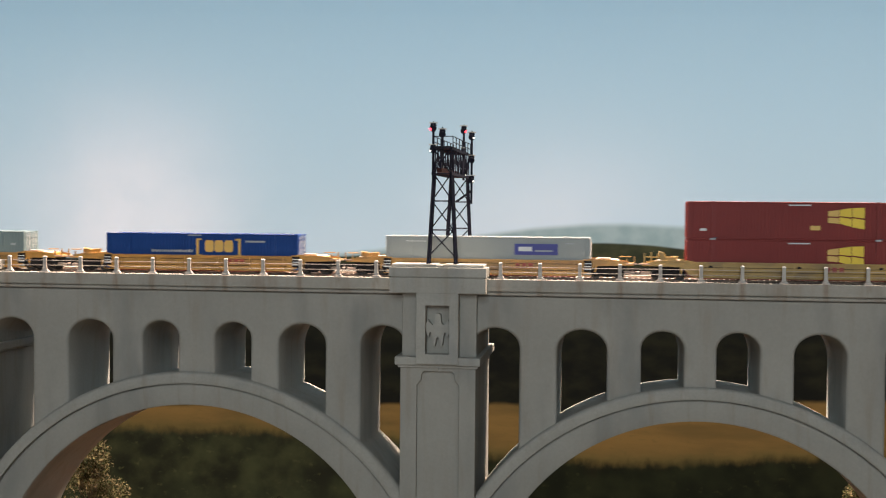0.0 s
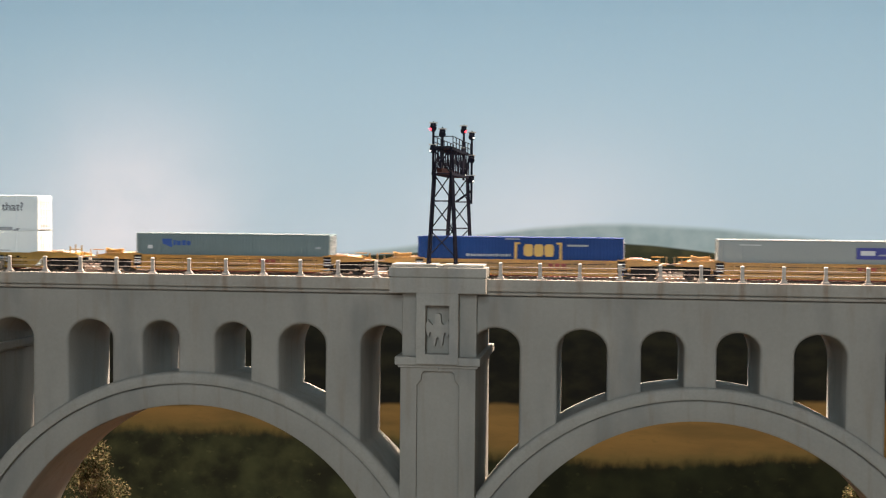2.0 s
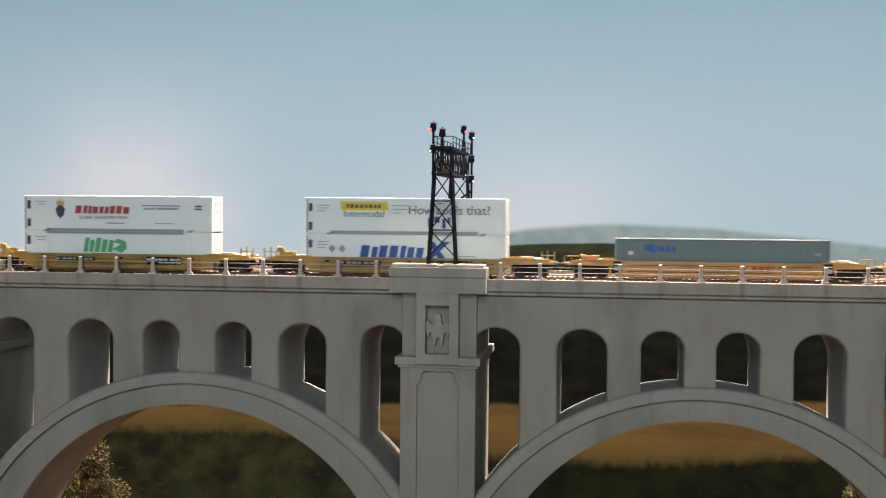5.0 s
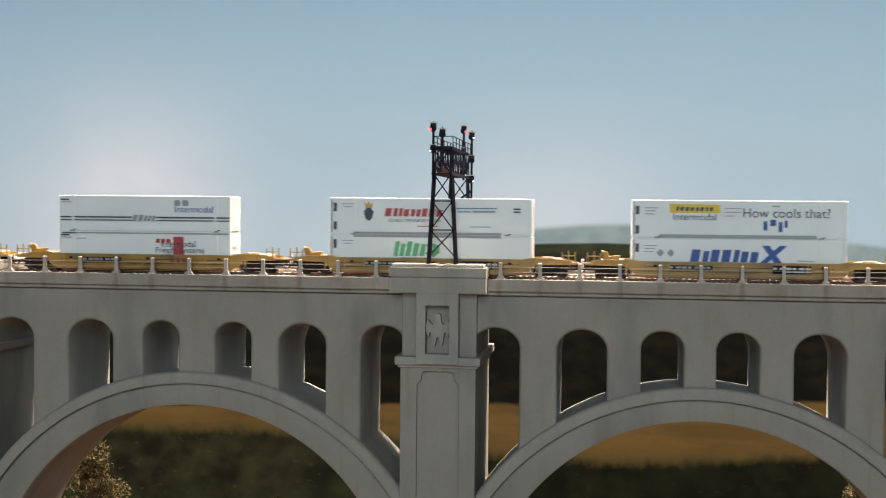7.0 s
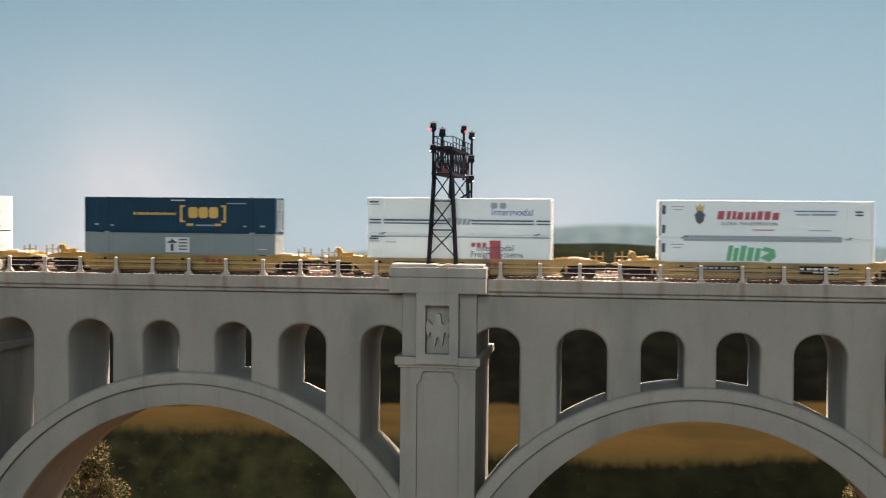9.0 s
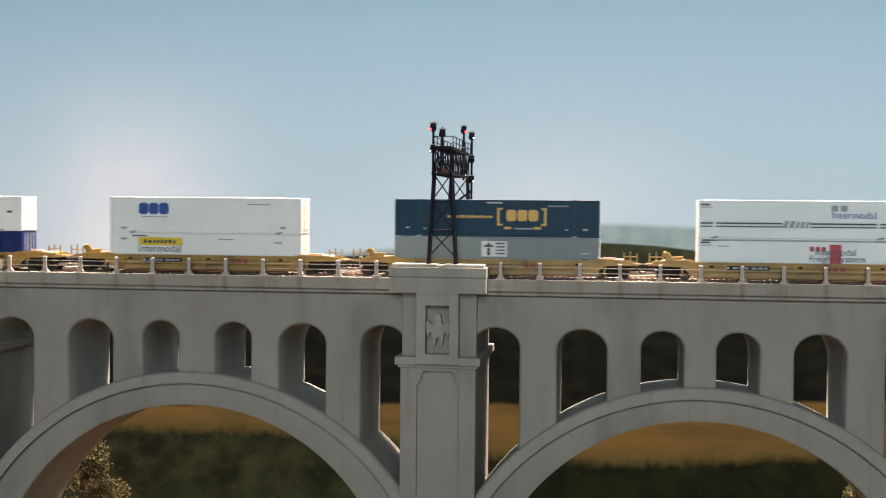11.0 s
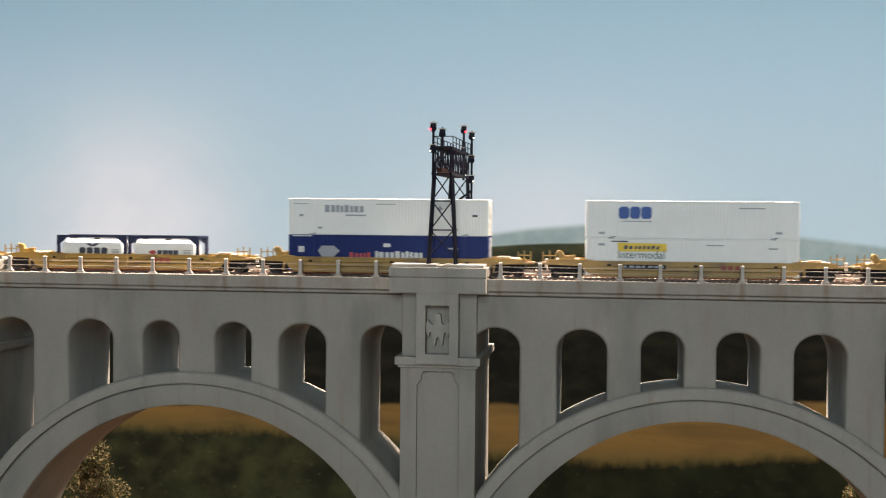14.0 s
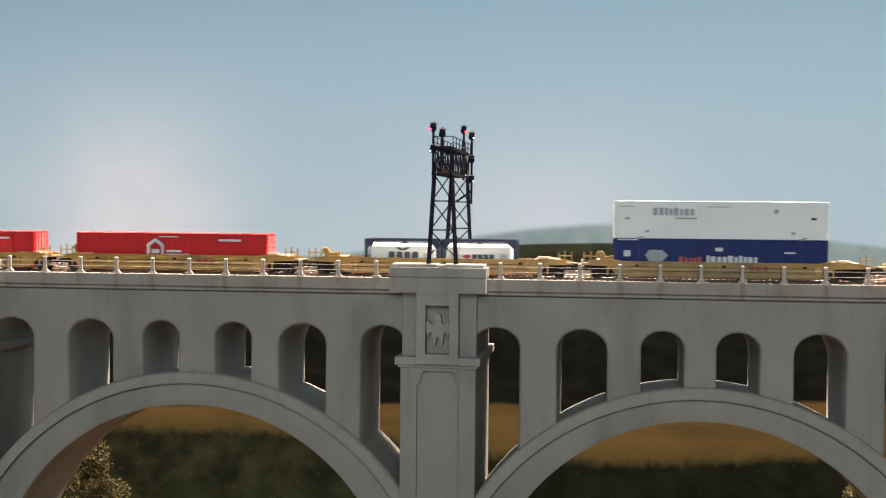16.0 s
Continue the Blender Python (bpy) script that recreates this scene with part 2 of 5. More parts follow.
def backdrop_material():
    m = bpy.data.materials.new("painted_sky_backdrop")
    m.use_nodes = True
    nt = m.node_tree
    n, l = nt.nodes, nt.links
    b = n["Principled BSDF"]
    b.inputs["Roughness"].default_value, b.inputs["Specular IOR Level"].default_value = 0.95, 0.08
    tc = n.new("ShaderNodeTexCoord")
    sx = n.new("ShaderNodeSeparateXYZ")
    l.new(tc.outputs["Object"], sx.inputs[0])
    U, Z = sx.outputs[0], sx.outputs[2]

    def M(op, a, b2=0.0, c=0.0):
        k = n.new("ShaderNodeMath")
        k.operation = op
        for i, v in enumerate((a, b2, c)):
            if isinstance(v, (int, float)):
                k.inputs[i].default_value = v
            else:
                l.new(v, k.inputs[i])
        return k.outputs[0]

    def step(v, lo, hi, to=1.0):
        k = n.new("ShaderNodeMapRange")
        k.interpolation_type = "SMOOTHSTEP"
        k.inputs["From Min"].default_value, k.inputs["From Max"].default_value, k.inputs["To Max"].default_value = lo, hi, to
        l.new(v, k.inputs["Value"])
        return k.outputs[0]

    def mix(f, a, b2):
        k = n.new("ShaderNodeMix")
        k.data_type = "RGBA"
        l.new(f, k.inputs["Factor"])
        for s, v in (("A", a), ("B", b2)):
            if isinstance(v, tuple):
                k.inputs[s].default_value = (*v, 1)
            else:
                l.new(v, k.inputs[s])
        return k.outputs["Result"]

    def bump(u0, su, z0=None, sz=1.0):
        d = M("POWER", M("DIVIDE", M("SUBTRACT", U, u0), su), 2.0)
        if z0 is not None:
            d = M("ADD", d, M("POWER", M("DIVIDE", M("SUBTRACT", Z, z0), sz), 2.0))
        return M("EXPONENT", M("MULTIPLY", d, -1.0))

    def ridge(u0, left, right):
        wide = M("MULTIPLY_ADD", M("GREATER_THAN", U, u0), right - left, left)
        return M("EXPONENT", M("MULTIPLY", M("POWER", M("DIVIDE", M("SUBTRACT", U, u0), wide), 2.0), -1.0))

    def noise_at(scale, detail=4, stretch=(1, 1, 1)):
        mp = n.new("ShaderNodeMapping")
        mp.inputs["Scale"].default_value = stretch
        l.new(tc.outputs["Object"], mp.inputs[0])
        k = n.new("ShaderNodeTexNoise")
        k.inputs["Scale"].default_value, k.inputs["Detail"].default_value = scale, detail
        l.new(mp.outputs[0], k.inputs["Vector"])
        return k.outputs["Fac"]

    mott = noise_at(3.0, 5)
    sky = mix(step(Z, 0.42, 0.95), (0.383, 0.532, 0.642), (0.337, 0.532, 0.676))
    sky = mix(M("MULTIPLY", step(mott, 0.35, 0.7), 0.25), sky, (0.362, 0.533, 0.650))
    cloud = M("MULTIPLY", bump(-0.63, 0.17, 0.50, 0.15), 0.80)
    cloud = M("ADD", cloud, M("MULTIPLY", bump(0.06, 0.20, 0.49, 0.13), 0.34))
    cloud = M("ADD", cloud, M("MULTIPLY", bump(-0.2, 0.6, 0.42, 0.10), 0.16))
    cloud = M("MULTIPLY", cloud, step(mott, 0.15, 0.62))
    sky = mix(M("MINIMUM", cloud, 1.0), sky, (0.73, 0.765, 0.85))
    wob = M("MULTIPLY", M("SUBTRACT", noise_at(8.0, 3), 0.5), 0.012)
    far = M("ADD", M("MULTIPLY_ADD", ridge(0.16, 0.34, 0.49), 0.063, 0.4185), M("MULTIPLY", wob, 0.5))
    col = mix(step(M("SUBTRACT", far, Z), -0.003, 0.008), sky, mix(step(noise_at(30.0), 0.3, 0.7), (0.215, 0.305, 0.325), (0.27, 0.36, 0.385)))
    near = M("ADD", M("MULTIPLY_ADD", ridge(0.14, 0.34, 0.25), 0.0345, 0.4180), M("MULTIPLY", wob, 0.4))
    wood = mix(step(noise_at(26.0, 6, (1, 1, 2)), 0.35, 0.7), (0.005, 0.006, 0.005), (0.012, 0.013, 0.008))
    # full tone only above deck height; the shade below is painted into the woods
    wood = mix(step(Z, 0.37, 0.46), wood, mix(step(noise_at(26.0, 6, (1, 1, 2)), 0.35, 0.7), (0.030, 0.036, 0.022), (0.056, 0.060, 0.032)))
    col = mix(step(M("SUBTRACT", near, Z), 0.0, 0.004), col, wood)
    # ochre field, then dark painted scrub in front of it
    edge = M("MULTIPLY", M("SUBTRACT", noise_at(24.0, 8), 0.5), 0.026)
    fld = M("SUBTRACT", M("ADD", M("MULTIPLY_ADD", U, 0.034, 0.1992), M("MULTIPLY", edge, 0.25)), M("MULTIPLY", bump(0.10, 0.06), 0.022))
    ochre = mix(step(noise_at(7.0, 5, (1, 1, 6)), 0.35, 0.7), (0.150, 0.096, 0.032), (0.100, 0.068, 0.025))
    ochre = mix(M("MULTIPLY", step(noise_at(60.0, 3, (1, 1, 3)), 0.55, 0.75), 0.35), ochre, (0.075, 0.062, 0.025))
    low = M("ADD", M("SUBTRACT", M("ADD", step(U, 0.17, 0.50, 0.018), 0.1400), step(U, -0.34, 0.10, 0.030)), edge)
    # the field turns olive towards the scrub
    ochre = mix(M("MULTIPLY", step(M("SUBTRACT", M("ADD", low, 0.030), Z), 0.0, 0.030), 0.55), ochre, (0.060, 0.058, 0.022))
    col = mix(step(M("SUBTRACT", fld, Z), -0.003, 0.006), col, ochre)
    scrub = mix(step(noise_at(22.0, 6, (1, 1, 1.2)), 0.34, 0.72), (0.0120, 0.0135, 0.0080), (0.034, 0.039, 0.018))
    scrub = mix(M("MULTIPLY", step(noise_at(8.0, 4), 0.48, 0.72), 0.65), scrub, (0.037, 0.045, 0.021))
    scrub = mix(M("MULTIPLY", step(noise_at(70.0, 3, (1, 1, 1.3)), 0.58, 0.72), step(noise_at(6.0, 3), 0.42, 0.62, 0.6)), scrub, (0.075, 0.080, 0.034))
    scrub = mix(M("MULTIPLY", step(noise_at(11.0, 3), 0.60, 0.72), 0.5), scrub, (0.030, 0.019, 0.011))
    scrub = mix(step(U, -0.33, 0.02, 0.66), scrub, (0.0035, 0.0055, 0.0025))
    ragged = M("MULTIPLY", M("SUBTRACT", noise_at(90.0, 4, (1, 1, 0.5)), 0.5), 0.014)
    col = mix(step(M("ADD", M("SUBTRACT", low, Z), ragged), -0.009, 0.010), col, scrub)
    l.new(col, b.inputs["Base Color"])
    return m


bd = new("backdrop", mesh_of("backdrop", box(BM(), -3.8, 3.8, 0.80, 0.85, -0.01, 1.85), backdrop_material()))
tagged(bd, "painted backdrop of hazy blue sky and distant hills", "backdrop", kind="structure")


def terrain(x, y):
    """Height of the scenic ground: an uneven ravine floor under and behind the viaduct."""
    t = min(max((y - 0.16) / 0.30, 0), 1)
    bench = 0.004
    z = bench * t * t * (3 - 2 * t)
    return z - 0.006 + 0.006 * noise.noise((x * 3, y * 3, 0)) + 0.003 * noise.noise((x * 14, y * 14, 3)) * (1 if y < 0.5 else 0.3)


bm = BM()
NX, NY = 190, 60
grid = [[bm.verts.new((-3.8 + 7.6 * i / NX, -0.55 + 1.35 * j / NY, 0 if j == 0 else terrain(-3.8 + 7.6 * i / NX, -0.55 + 1.35 * j / NY))) for j in range(NY + 1)] for i in range(NX + 1)]
for i in range(NX):
    for j in range(NY):
        f = bm.faces.new((grid[i][j], grid[i + 1][j], grid[i + 1][j + 1], grid[i][j + 1]))
        # material 2 is the unseen bounce strip behind the viaduct
        f.material_index = 1 if j > NY * 0.72 else 2 if j > NY * 0.44 else 0
gme = mesh_of("ground", bm, SOIL, True)
gme.materials.append(FIELD)
gme.materials.append(BOUNCE_EARTH)
tagged(new("ground", gme), "scenic ravine floor of dark scrub with an unseen reddish bounce strip", "ground", kind="structure")
slab("benchwork", -3.8, 3.8, -0.55, 0.85, -0.10, -0.012, BENCH, "plain wooden benchwork under the scenery", "benchwork")


# ---- the viaduct ----
SPAN, HALF = 0.465, 0.2325
FRONT, REAR = -0.025, 0.073
U0 = 0.0013
OPEN_EAST = [(-0.1820, 0.0218), (-0.1050, 0.0226), (-0.0342, 0.0190), (0.0312, 0.0190), (0.1010, 0.0224), (0.1780, 0.0225)]
OPEN_WEST = [(-0.1780, 0.0222), (-0.0993, 0.0220), (-0.0305, 0.0178), (0.0391, 0.0175), (0.1047, 0.0223), (0.1800, 0.0208)]
VAULT_TOP = 0.3945


def extrados(x):
    return 0.1045 + math.sqrt(max(0.2425 ** 2 - x * x, 0.0008))


def opening(c, w, inset, drop, back):
    """Closed outline of a spandrel opening; towards the back its head springs lower."""
    wi = w - inset
    pts = [(x, extrados(x) - 0.0015 - drop - 0.0035 * back + inset) for x in (c - wi + 2 * wi * k / 8 for k in range(9))]
    rise = (0.85 + 0.55 * back) * w
    spring = VAULT_TOP - rise
    for k in range(21):
        a = math.pi * k / 20
        pts.append((c + wi * math.cos(a), spring + (rise - inset) * math.sin(a)))
    return pts


def span_mesh(OPEN, drop):
    """One arch span between two piers: barrel, spandrel walls and tunnels with rounded mouths through them."""
    bm = BM()
    e = HALF - 0.02

    def edge_of(r):
        pts = [(-e, -0.002), (-r, -0.002)]
        for k in range(65):
            a = math.pi * (1 - k / 64)
            pts.append((r * math.cos(a), 0.1240 - 0.6 * drop + r * math.sin(a)))
        return pts + [(r, -0.002), (e, -0.002), (e, 0.4226), (-e, 0.4226)]

    def loop(pts, y):
        vs = [bm.verts.new((x, y, z)) for x, z in pts]
        return vs, [bm.edges.new((vs[i - 1], vs[i])) for i in range(len(vs))]

    def skin(A, B, smooth):
        for i in range(len(A)):
            f = bm.faces.new((A[i - 1], A[i], B[i], B[i - 1]))
            f.smooth = smooth

    f_edges, r_edges = [], []
    fv, fe = loop(edge_of(0.193), FRONT)
    rv, re = loop(edge_of(0.1895), REAR)
    skin(fv, rv, False)
    f_edges += fe
    r_edges += re
    layers = ((0.0, -0.0026), (0.0003, -0.0014), (0.0012, -0.0003), (0.0030, 0.0004), (0.030, 0.0006), (0.062, 0.0008), (REAR - FRONT - 0.0016, 0.0008), (REAR - FRONT, -0.0006))
    for c, w in OPEN:
        last = None
        for d, inset in layers:
            vs, es = loop(opening(c, w, inset, drop, min(max((d - 0.004) / 0.09, 0.0), 1.0)), FRONT + d)
            if last:
                skin(last, vs, True)
            else:
                f_edges += es
            last = vs
        r_edges += es
    for edges in (f_edges, r_edges):
        bmesh.ops.triangle_fill(bm, use_beauty=True, edges=edges)
    return bm


def round_arch(bm, rows, lo, hi):
    """Sections of (radius, depth, centre height) turned round the arch; each run of a section is smooth in itself."""
    N = 84
    for run in rows:
        last = None
        for k in range(N + 1):
            a = math.radians(lo) + math.radians(hi - lo) * k / N
            vs = [bm.verts.new((-r * math.cos(a), y, zc + r * math.sin(a))) for r, y, zc in run]
            if last:
                for i in range(len(run) - 1):
                    bm.faces.new((last[i], last[i + 1], vs[i + 1], vs[i])).smooth = True
            last = vs
    return bm


def ring_band(bm, y0, y1, drop, less=0.0):
    """The raised moulding round the arch with a rounded back."""
    P = lambda r, f: (r - less, y0 + (y1 - y0) * f, 0.1045 + (0.2428 - r) * 0.2 - drop)
    return round_arch(bm, [[P(0.2440, 0.0), P(0.2434, 0.45), P(0.2420, 0.80), P(0.2398, 0.86), P(0.2360, 0.93), P(0.2314, 1.0), P(0.2307, 0.94)], [P(0.2307, 0.94), P(0.2304, 0.0)]], 14, 166)


def ring_face(bm, y0, y1, drop):
    """The plain face of the arch between soffit and moulding, with a worn lower edge."""
    top = 0.1068 - drop
    bot = 0.1240 - 0.6 * drop
    F = lambda f: y0 + (y1 - y0) * f
    return round_arch(bm, [[(0.2301, F(0.0), top), (0.2294, F(0.80), top), (0.2280, F(1.0), top), (0.2120, F(0.98), 0.5 * (top + bot) - 0.0015), (0.1990, F(0.90), bot), (0.1950, F(0.84), bot), (0.1935, F(0.72), bot)], [(0.1935, F(0.72), bot), (0.1930, F(-0.8), bot)]], 8, 172)


def sweep(bm, prof, x0, x1):
    """A closed section in y and z drawn out along x."""
    a = [bm.verts.new((x0, y, z)) for y, z in prof]
    b = [bm.verts.new((x1, y, z)) for y, z in prof]
    k = len(prof)
    bm.faces.new(list(reversed(a)))
    bm.faces.new(b)
    for i in range(k):
        bm.faces.new((a[i], a[(i + 1) % k], b[(i + 1) % k], b[i]))
    return bm


MIDY = (FRONT + REAR) / 2
EDGE = -0.0305


def mirror_y(y):
    return 2 * MIDY - y


def pier_parts(p):
    """Pier with its recessed panel, band, framed head and cap, alike on both faces."""
    P0, P1 = -0.037, mirror_y(-0.037)
    # shaft with a sunken panel whose top corners step in
    shaft = BM()
    box(shaft, -0.0340, 0.0340, P0 + 0.0042, P1 - 0.0042, -0.002, 0.3590)
    ob = part("shaft", shaft, CONCRETE, p)
    bevelled(ob, 0.0008)
    for s, (ya, yb) in (("f", (P0, P0 + 0.0050)), ("r", (P1 - 0.0050, P1))):
        for sign in (-1, 1):
            poly = [(0.0340, -0.002), (0.0340, 0.3590), (0, 0.3590), (0, 0.3553), (0.0125, 0.3553), (0.0150, 0.3520), (0.0150, 0.3470), (0.0190, 0.3430), (0.0190, -0.002)]
            q = part("pilaster", prism(BM(), [(sign * x, z) for x, z in poly], ya, yb), CONCRETE, p)
            bevelled(q, 0.0007)
    band = BM()
    box(band, -0.0385, 0.0385, P0 - 0.0045, P1 + 0.0045, 0.3610, 0.3685)
    box(band, -0.0362, 0.0362, P0 - 0.0020, P1 + 0.0020, 0.3585, 0.3612)
    bevelled(part("band", band, TRIM, p), 0.0008)
    core = BM()
    box(core, -0.0333, 0.0340, P0 + 0.0045, P1 - 0.0045, 0.3680, 0.4260)
    bevelled(part("head_block", core, CONCRETE, p), 0.0008)
    for ya, yb in ((P0 - 0.0077, P0 + 0.0047), (P1 - 0.0047, P1 + 0.0077)):
        fr = BM()
        gx, gz = (-0.0190, -0.0105, 0.0105, 0.0190), (0.3625, 0.3715, 0.4148, 0.4300)
        g = [[[fr.verts.new((x, y, z)) for z in gz] for x in gx] for y in (ya, yb)]
        for i in range(3):
            for k in range(3):
                if (i, k) != (1, 1):
                    for q in g:
                        fr.faces.new((q[i][k], q[i + 1][k], q[i + 1][k + 1], q[i][k + 1]))
        A, B = g
        rim = [(0, 0), (1, 0), (2, 0), (3, 0), (3, 1), (3, 2), (3, 3), (2, 3), (1, 3), (0, 3), (0, 2), (0, 1)]
        for loop in (rim, [(1, 1), (1, 2), (2, 2), (2, 1)]):
            for (a, b), (c, d) in zip(loop, loop[1:] + loop[:1]):
                fr.faces.new((A[a][b], A[c][d], B[c][d], B[a][b]))
        bevelled(part("niche_frame", fr, TRIM, p), 0.0006)
    cap = BM()
    box(cap, -0.0430, 0.0430, P0 - 0.0080, P1 + 0.0080, 0.4258, 0.4394)
    box(cap, -0.0421, 0.0421, P0 - 0.0073, P1 + 0.0073, 0.4394, 0.4402)
    box(cap, -0.0436, 0.0436, P0 - 0.0086, P1 + 0.0086, 0.4402, 0.4488)
    bevelled(part("cap", cap, TRIM, p), 0.0009)
    for ya, yb in ((P0 - 0.0066, -0.0185), (mirror_y(-0.0185), P1 + 0.0066)):
        top = BM()
        box(top, -0.0416, -0.0010, ya, yb, 0.4486, 0.4518)
        box(top, 0.0045, 0.0412, ya, yb, 0.4486, 0.4516)
        box(top, -0.0010, 0.0045, ya + 0.0015, yb, 0.4486, 0.4508)
        bevelled(part("cap_step", top, TRIM, p), 0.0008)


prof = [(EDGE, 0.4384), (EDGE, 0.4276), (EDGE + 0.0034, 0.4274), (EDGE + 0.0034, 0.4264), (EDGE + 0.0012, 0.4263), (EDGE + 0.0016, 0.4239), (EDGE + 0.0078, 0.4235), (EDGE + 0.0080, 0.4224)]
# unseen rear edge reaches 4 mm further, added to shade the opening sills
sec = prof + [(mirror_y(y) + 0.004, z) for y, z in reversed(prof)] + [(mirror_y(EDGE + 0.006), 0.4384), (mirror_y(EDGE + 0.006), 0.4355), (EDGE + 0.006, 0.4355), (EDGE + 0.006, 0.4384)]


def span(openings, drop):
    s = new("viaduct_span")
    tagged(s, "grey concrete viaduct span with open spandrel arches", "viaduct span", "spans of the viaduct")
    part("spandrel_wall", span_mesh(openings, drop), CONCRETE, s)
    part("arch_ring", ring_band(BM(), FRONT + 0.0002, FRONT - 0.0058, drop), TRIM, s)
    part("arch_face", ring_face(BM(), FRONT + 0.0002, FRONT - 0.0034, drop), CONCRETE, s)
    part("arch_ring", ring_band(BM(), REAR - 0.0002, REAR + 0.0030, drop, 0.016), TRIM, s)
    bevelled(part("deck", sweep(BM(), sec, -HALF, HALF), PARAPET, s, "rust-streaked concrete deck edge"), 0.0003, 1)
    railing(s)
    return s


def post_bm():
    """A slim post on a flared foot, with a small cap."""
    pb = BM()
    levels = [(0.4380, 0.0052), (0.4392, 0.0048), (0.4406, 0.0031), (0.4426, 0.0024), (0.4512, 0.0022), (0.4518, 0.0026), (0.4528, 0.0026), (0.4535, 0.0015)]
    rings = [[pb.verts.new((sx * w * 0.5 * (1.5 if z < 0.441 else 1.3), sy * w * 0.5, z)) for sx, sy in ((-1, -1), (1, -1), (1, 1), (-1, 1))] for z, w in levels]
    for A, B in zip(rings, rings[1:]):
        for i in range(4):
            pb.faces.new((A[i], A[(i + 1) % 4], B[(i + 1) % 4], B[i]))
    pb.faces.new(rings[-1])
    return pb


def railing(s):
    r = new("railing")
    r.parent = s
    xs_post = [-HALF + 0.0545 + 0.0352 * k for k in range(11)]
    post = part("post", post_bm(), POST, r)
    post.matrix_basis = pose(xs_post[0], EDGE + 0.0035, 0)
    for x in xs_post[1:]:
        again(post, pose(x, EDGE + 0.0035, 0))
    for x in xs_post:
        again(post, pose(x, mirror_y(EDGE + 0.0035), 0))
    for y in (EDGE + 0.0035, mirror_y(EDGE + 0.0035)):
        for z in (0.4493, 0.4447):
            part("rail", rod(BM(), (-HALF + 0.04, y, z), (HALF - 0.04, y, z), 0.00026, 6), WIRE, r)


first_pier = new("viaduct_pier")
tagged(first_pier, "grey concrete pier with sunken panel and moulded cap", "viaduct pier", "piers of the viaduct")
pier_parts(first_pier)
east, west = span(OPEN_EAST, 0.0022), span(OPEN_WEST, 0.0004)
for k in range(-7, 7):
    base = east if k >= 0 else west
    if k in (0, -1):
        base.matrix_basis = pose(U0 + HALF + SPAN * k, 0, 0)
    else:
        copy_thing(base, pose(U0 + HALF + SPAN * k, 0, 0))
for k in range(-7, 8):
    if k == 0:
        first_pier.matrix_basis = pose(U0, 0, 0)
    else:
        copy_thing(first_pier, pose(U0 + SPAN * k, 0, 0))

# eagle relief in the niche, a plain carved shape
eb = BM()
half = [(0.0, 0.4075), (0.0022, 0.4070), (0.0030, 0.3995), (0.0046, 0.3972), (0.0068, 0.3985), (0.0090, 0.4020), (0.0104, 0.3985), (0.0104, 0.3915), (0.0092, 0.3872), (0.0080, 0.3868), (0.0072, 0.3910), (0.0056, 0.3900), (0.0048, 0.3840), (0.0040, 0.3790), (0.0024, 0.3782), (0.0014, 0.3850), (0.0, 0.3868)]
prism(eb, half + [(-x, z) for x, z in reversed(half[1:-1])], -0.0392, -0.0320)
eagle = new("relief", mesh_of("relief", eb, TRIM))
eagle.matrix_basis = pose(U0, 0, 0)
tagged(eagle, "pale carved eagle relief in the pier's niche", "relief")


# ---- track ----
def track(y, name):
    t = new(name)
    tagged(t, "dark-tied model railway track on grey ballast", "track", "tracks on the deck", "structure")
    bb = sweep(BM(), [(y - 0.0225, 0.4353), (y - 0.0185, 0.4374), (y + 0.0185, 0.4374), (y + 0.0225, 0.4353)], -3.25, 3.25)
    part("ballast_bed", bb, BALLAST, t)
    tb = BM()
    for k in range(1250):
        x = -3.24 + 0.0052 * k
        box(tb, x - 0.0013, x + 0.0013, y - 0.0148, y + 0.0148, 0.4366, 0.4383)
    tagged(part("ties", tb, TIE, t), kind="stuff")
    for s in (-1, 1):
        c = y + s * 0.00865
        part("running_rail", sweep(BM(), [(c - 0.001, 0.4380), (c + 0.001, 0.4380), (c + 0.0004, 0.4384), (c + 0.0005, 0.4392), (c - 0.0005, 0.4392), (c - 0.0004, 0.4384)], -3.25, 3.25), RAIL, t)


track(0.0, "track")
track(0.048, "track")


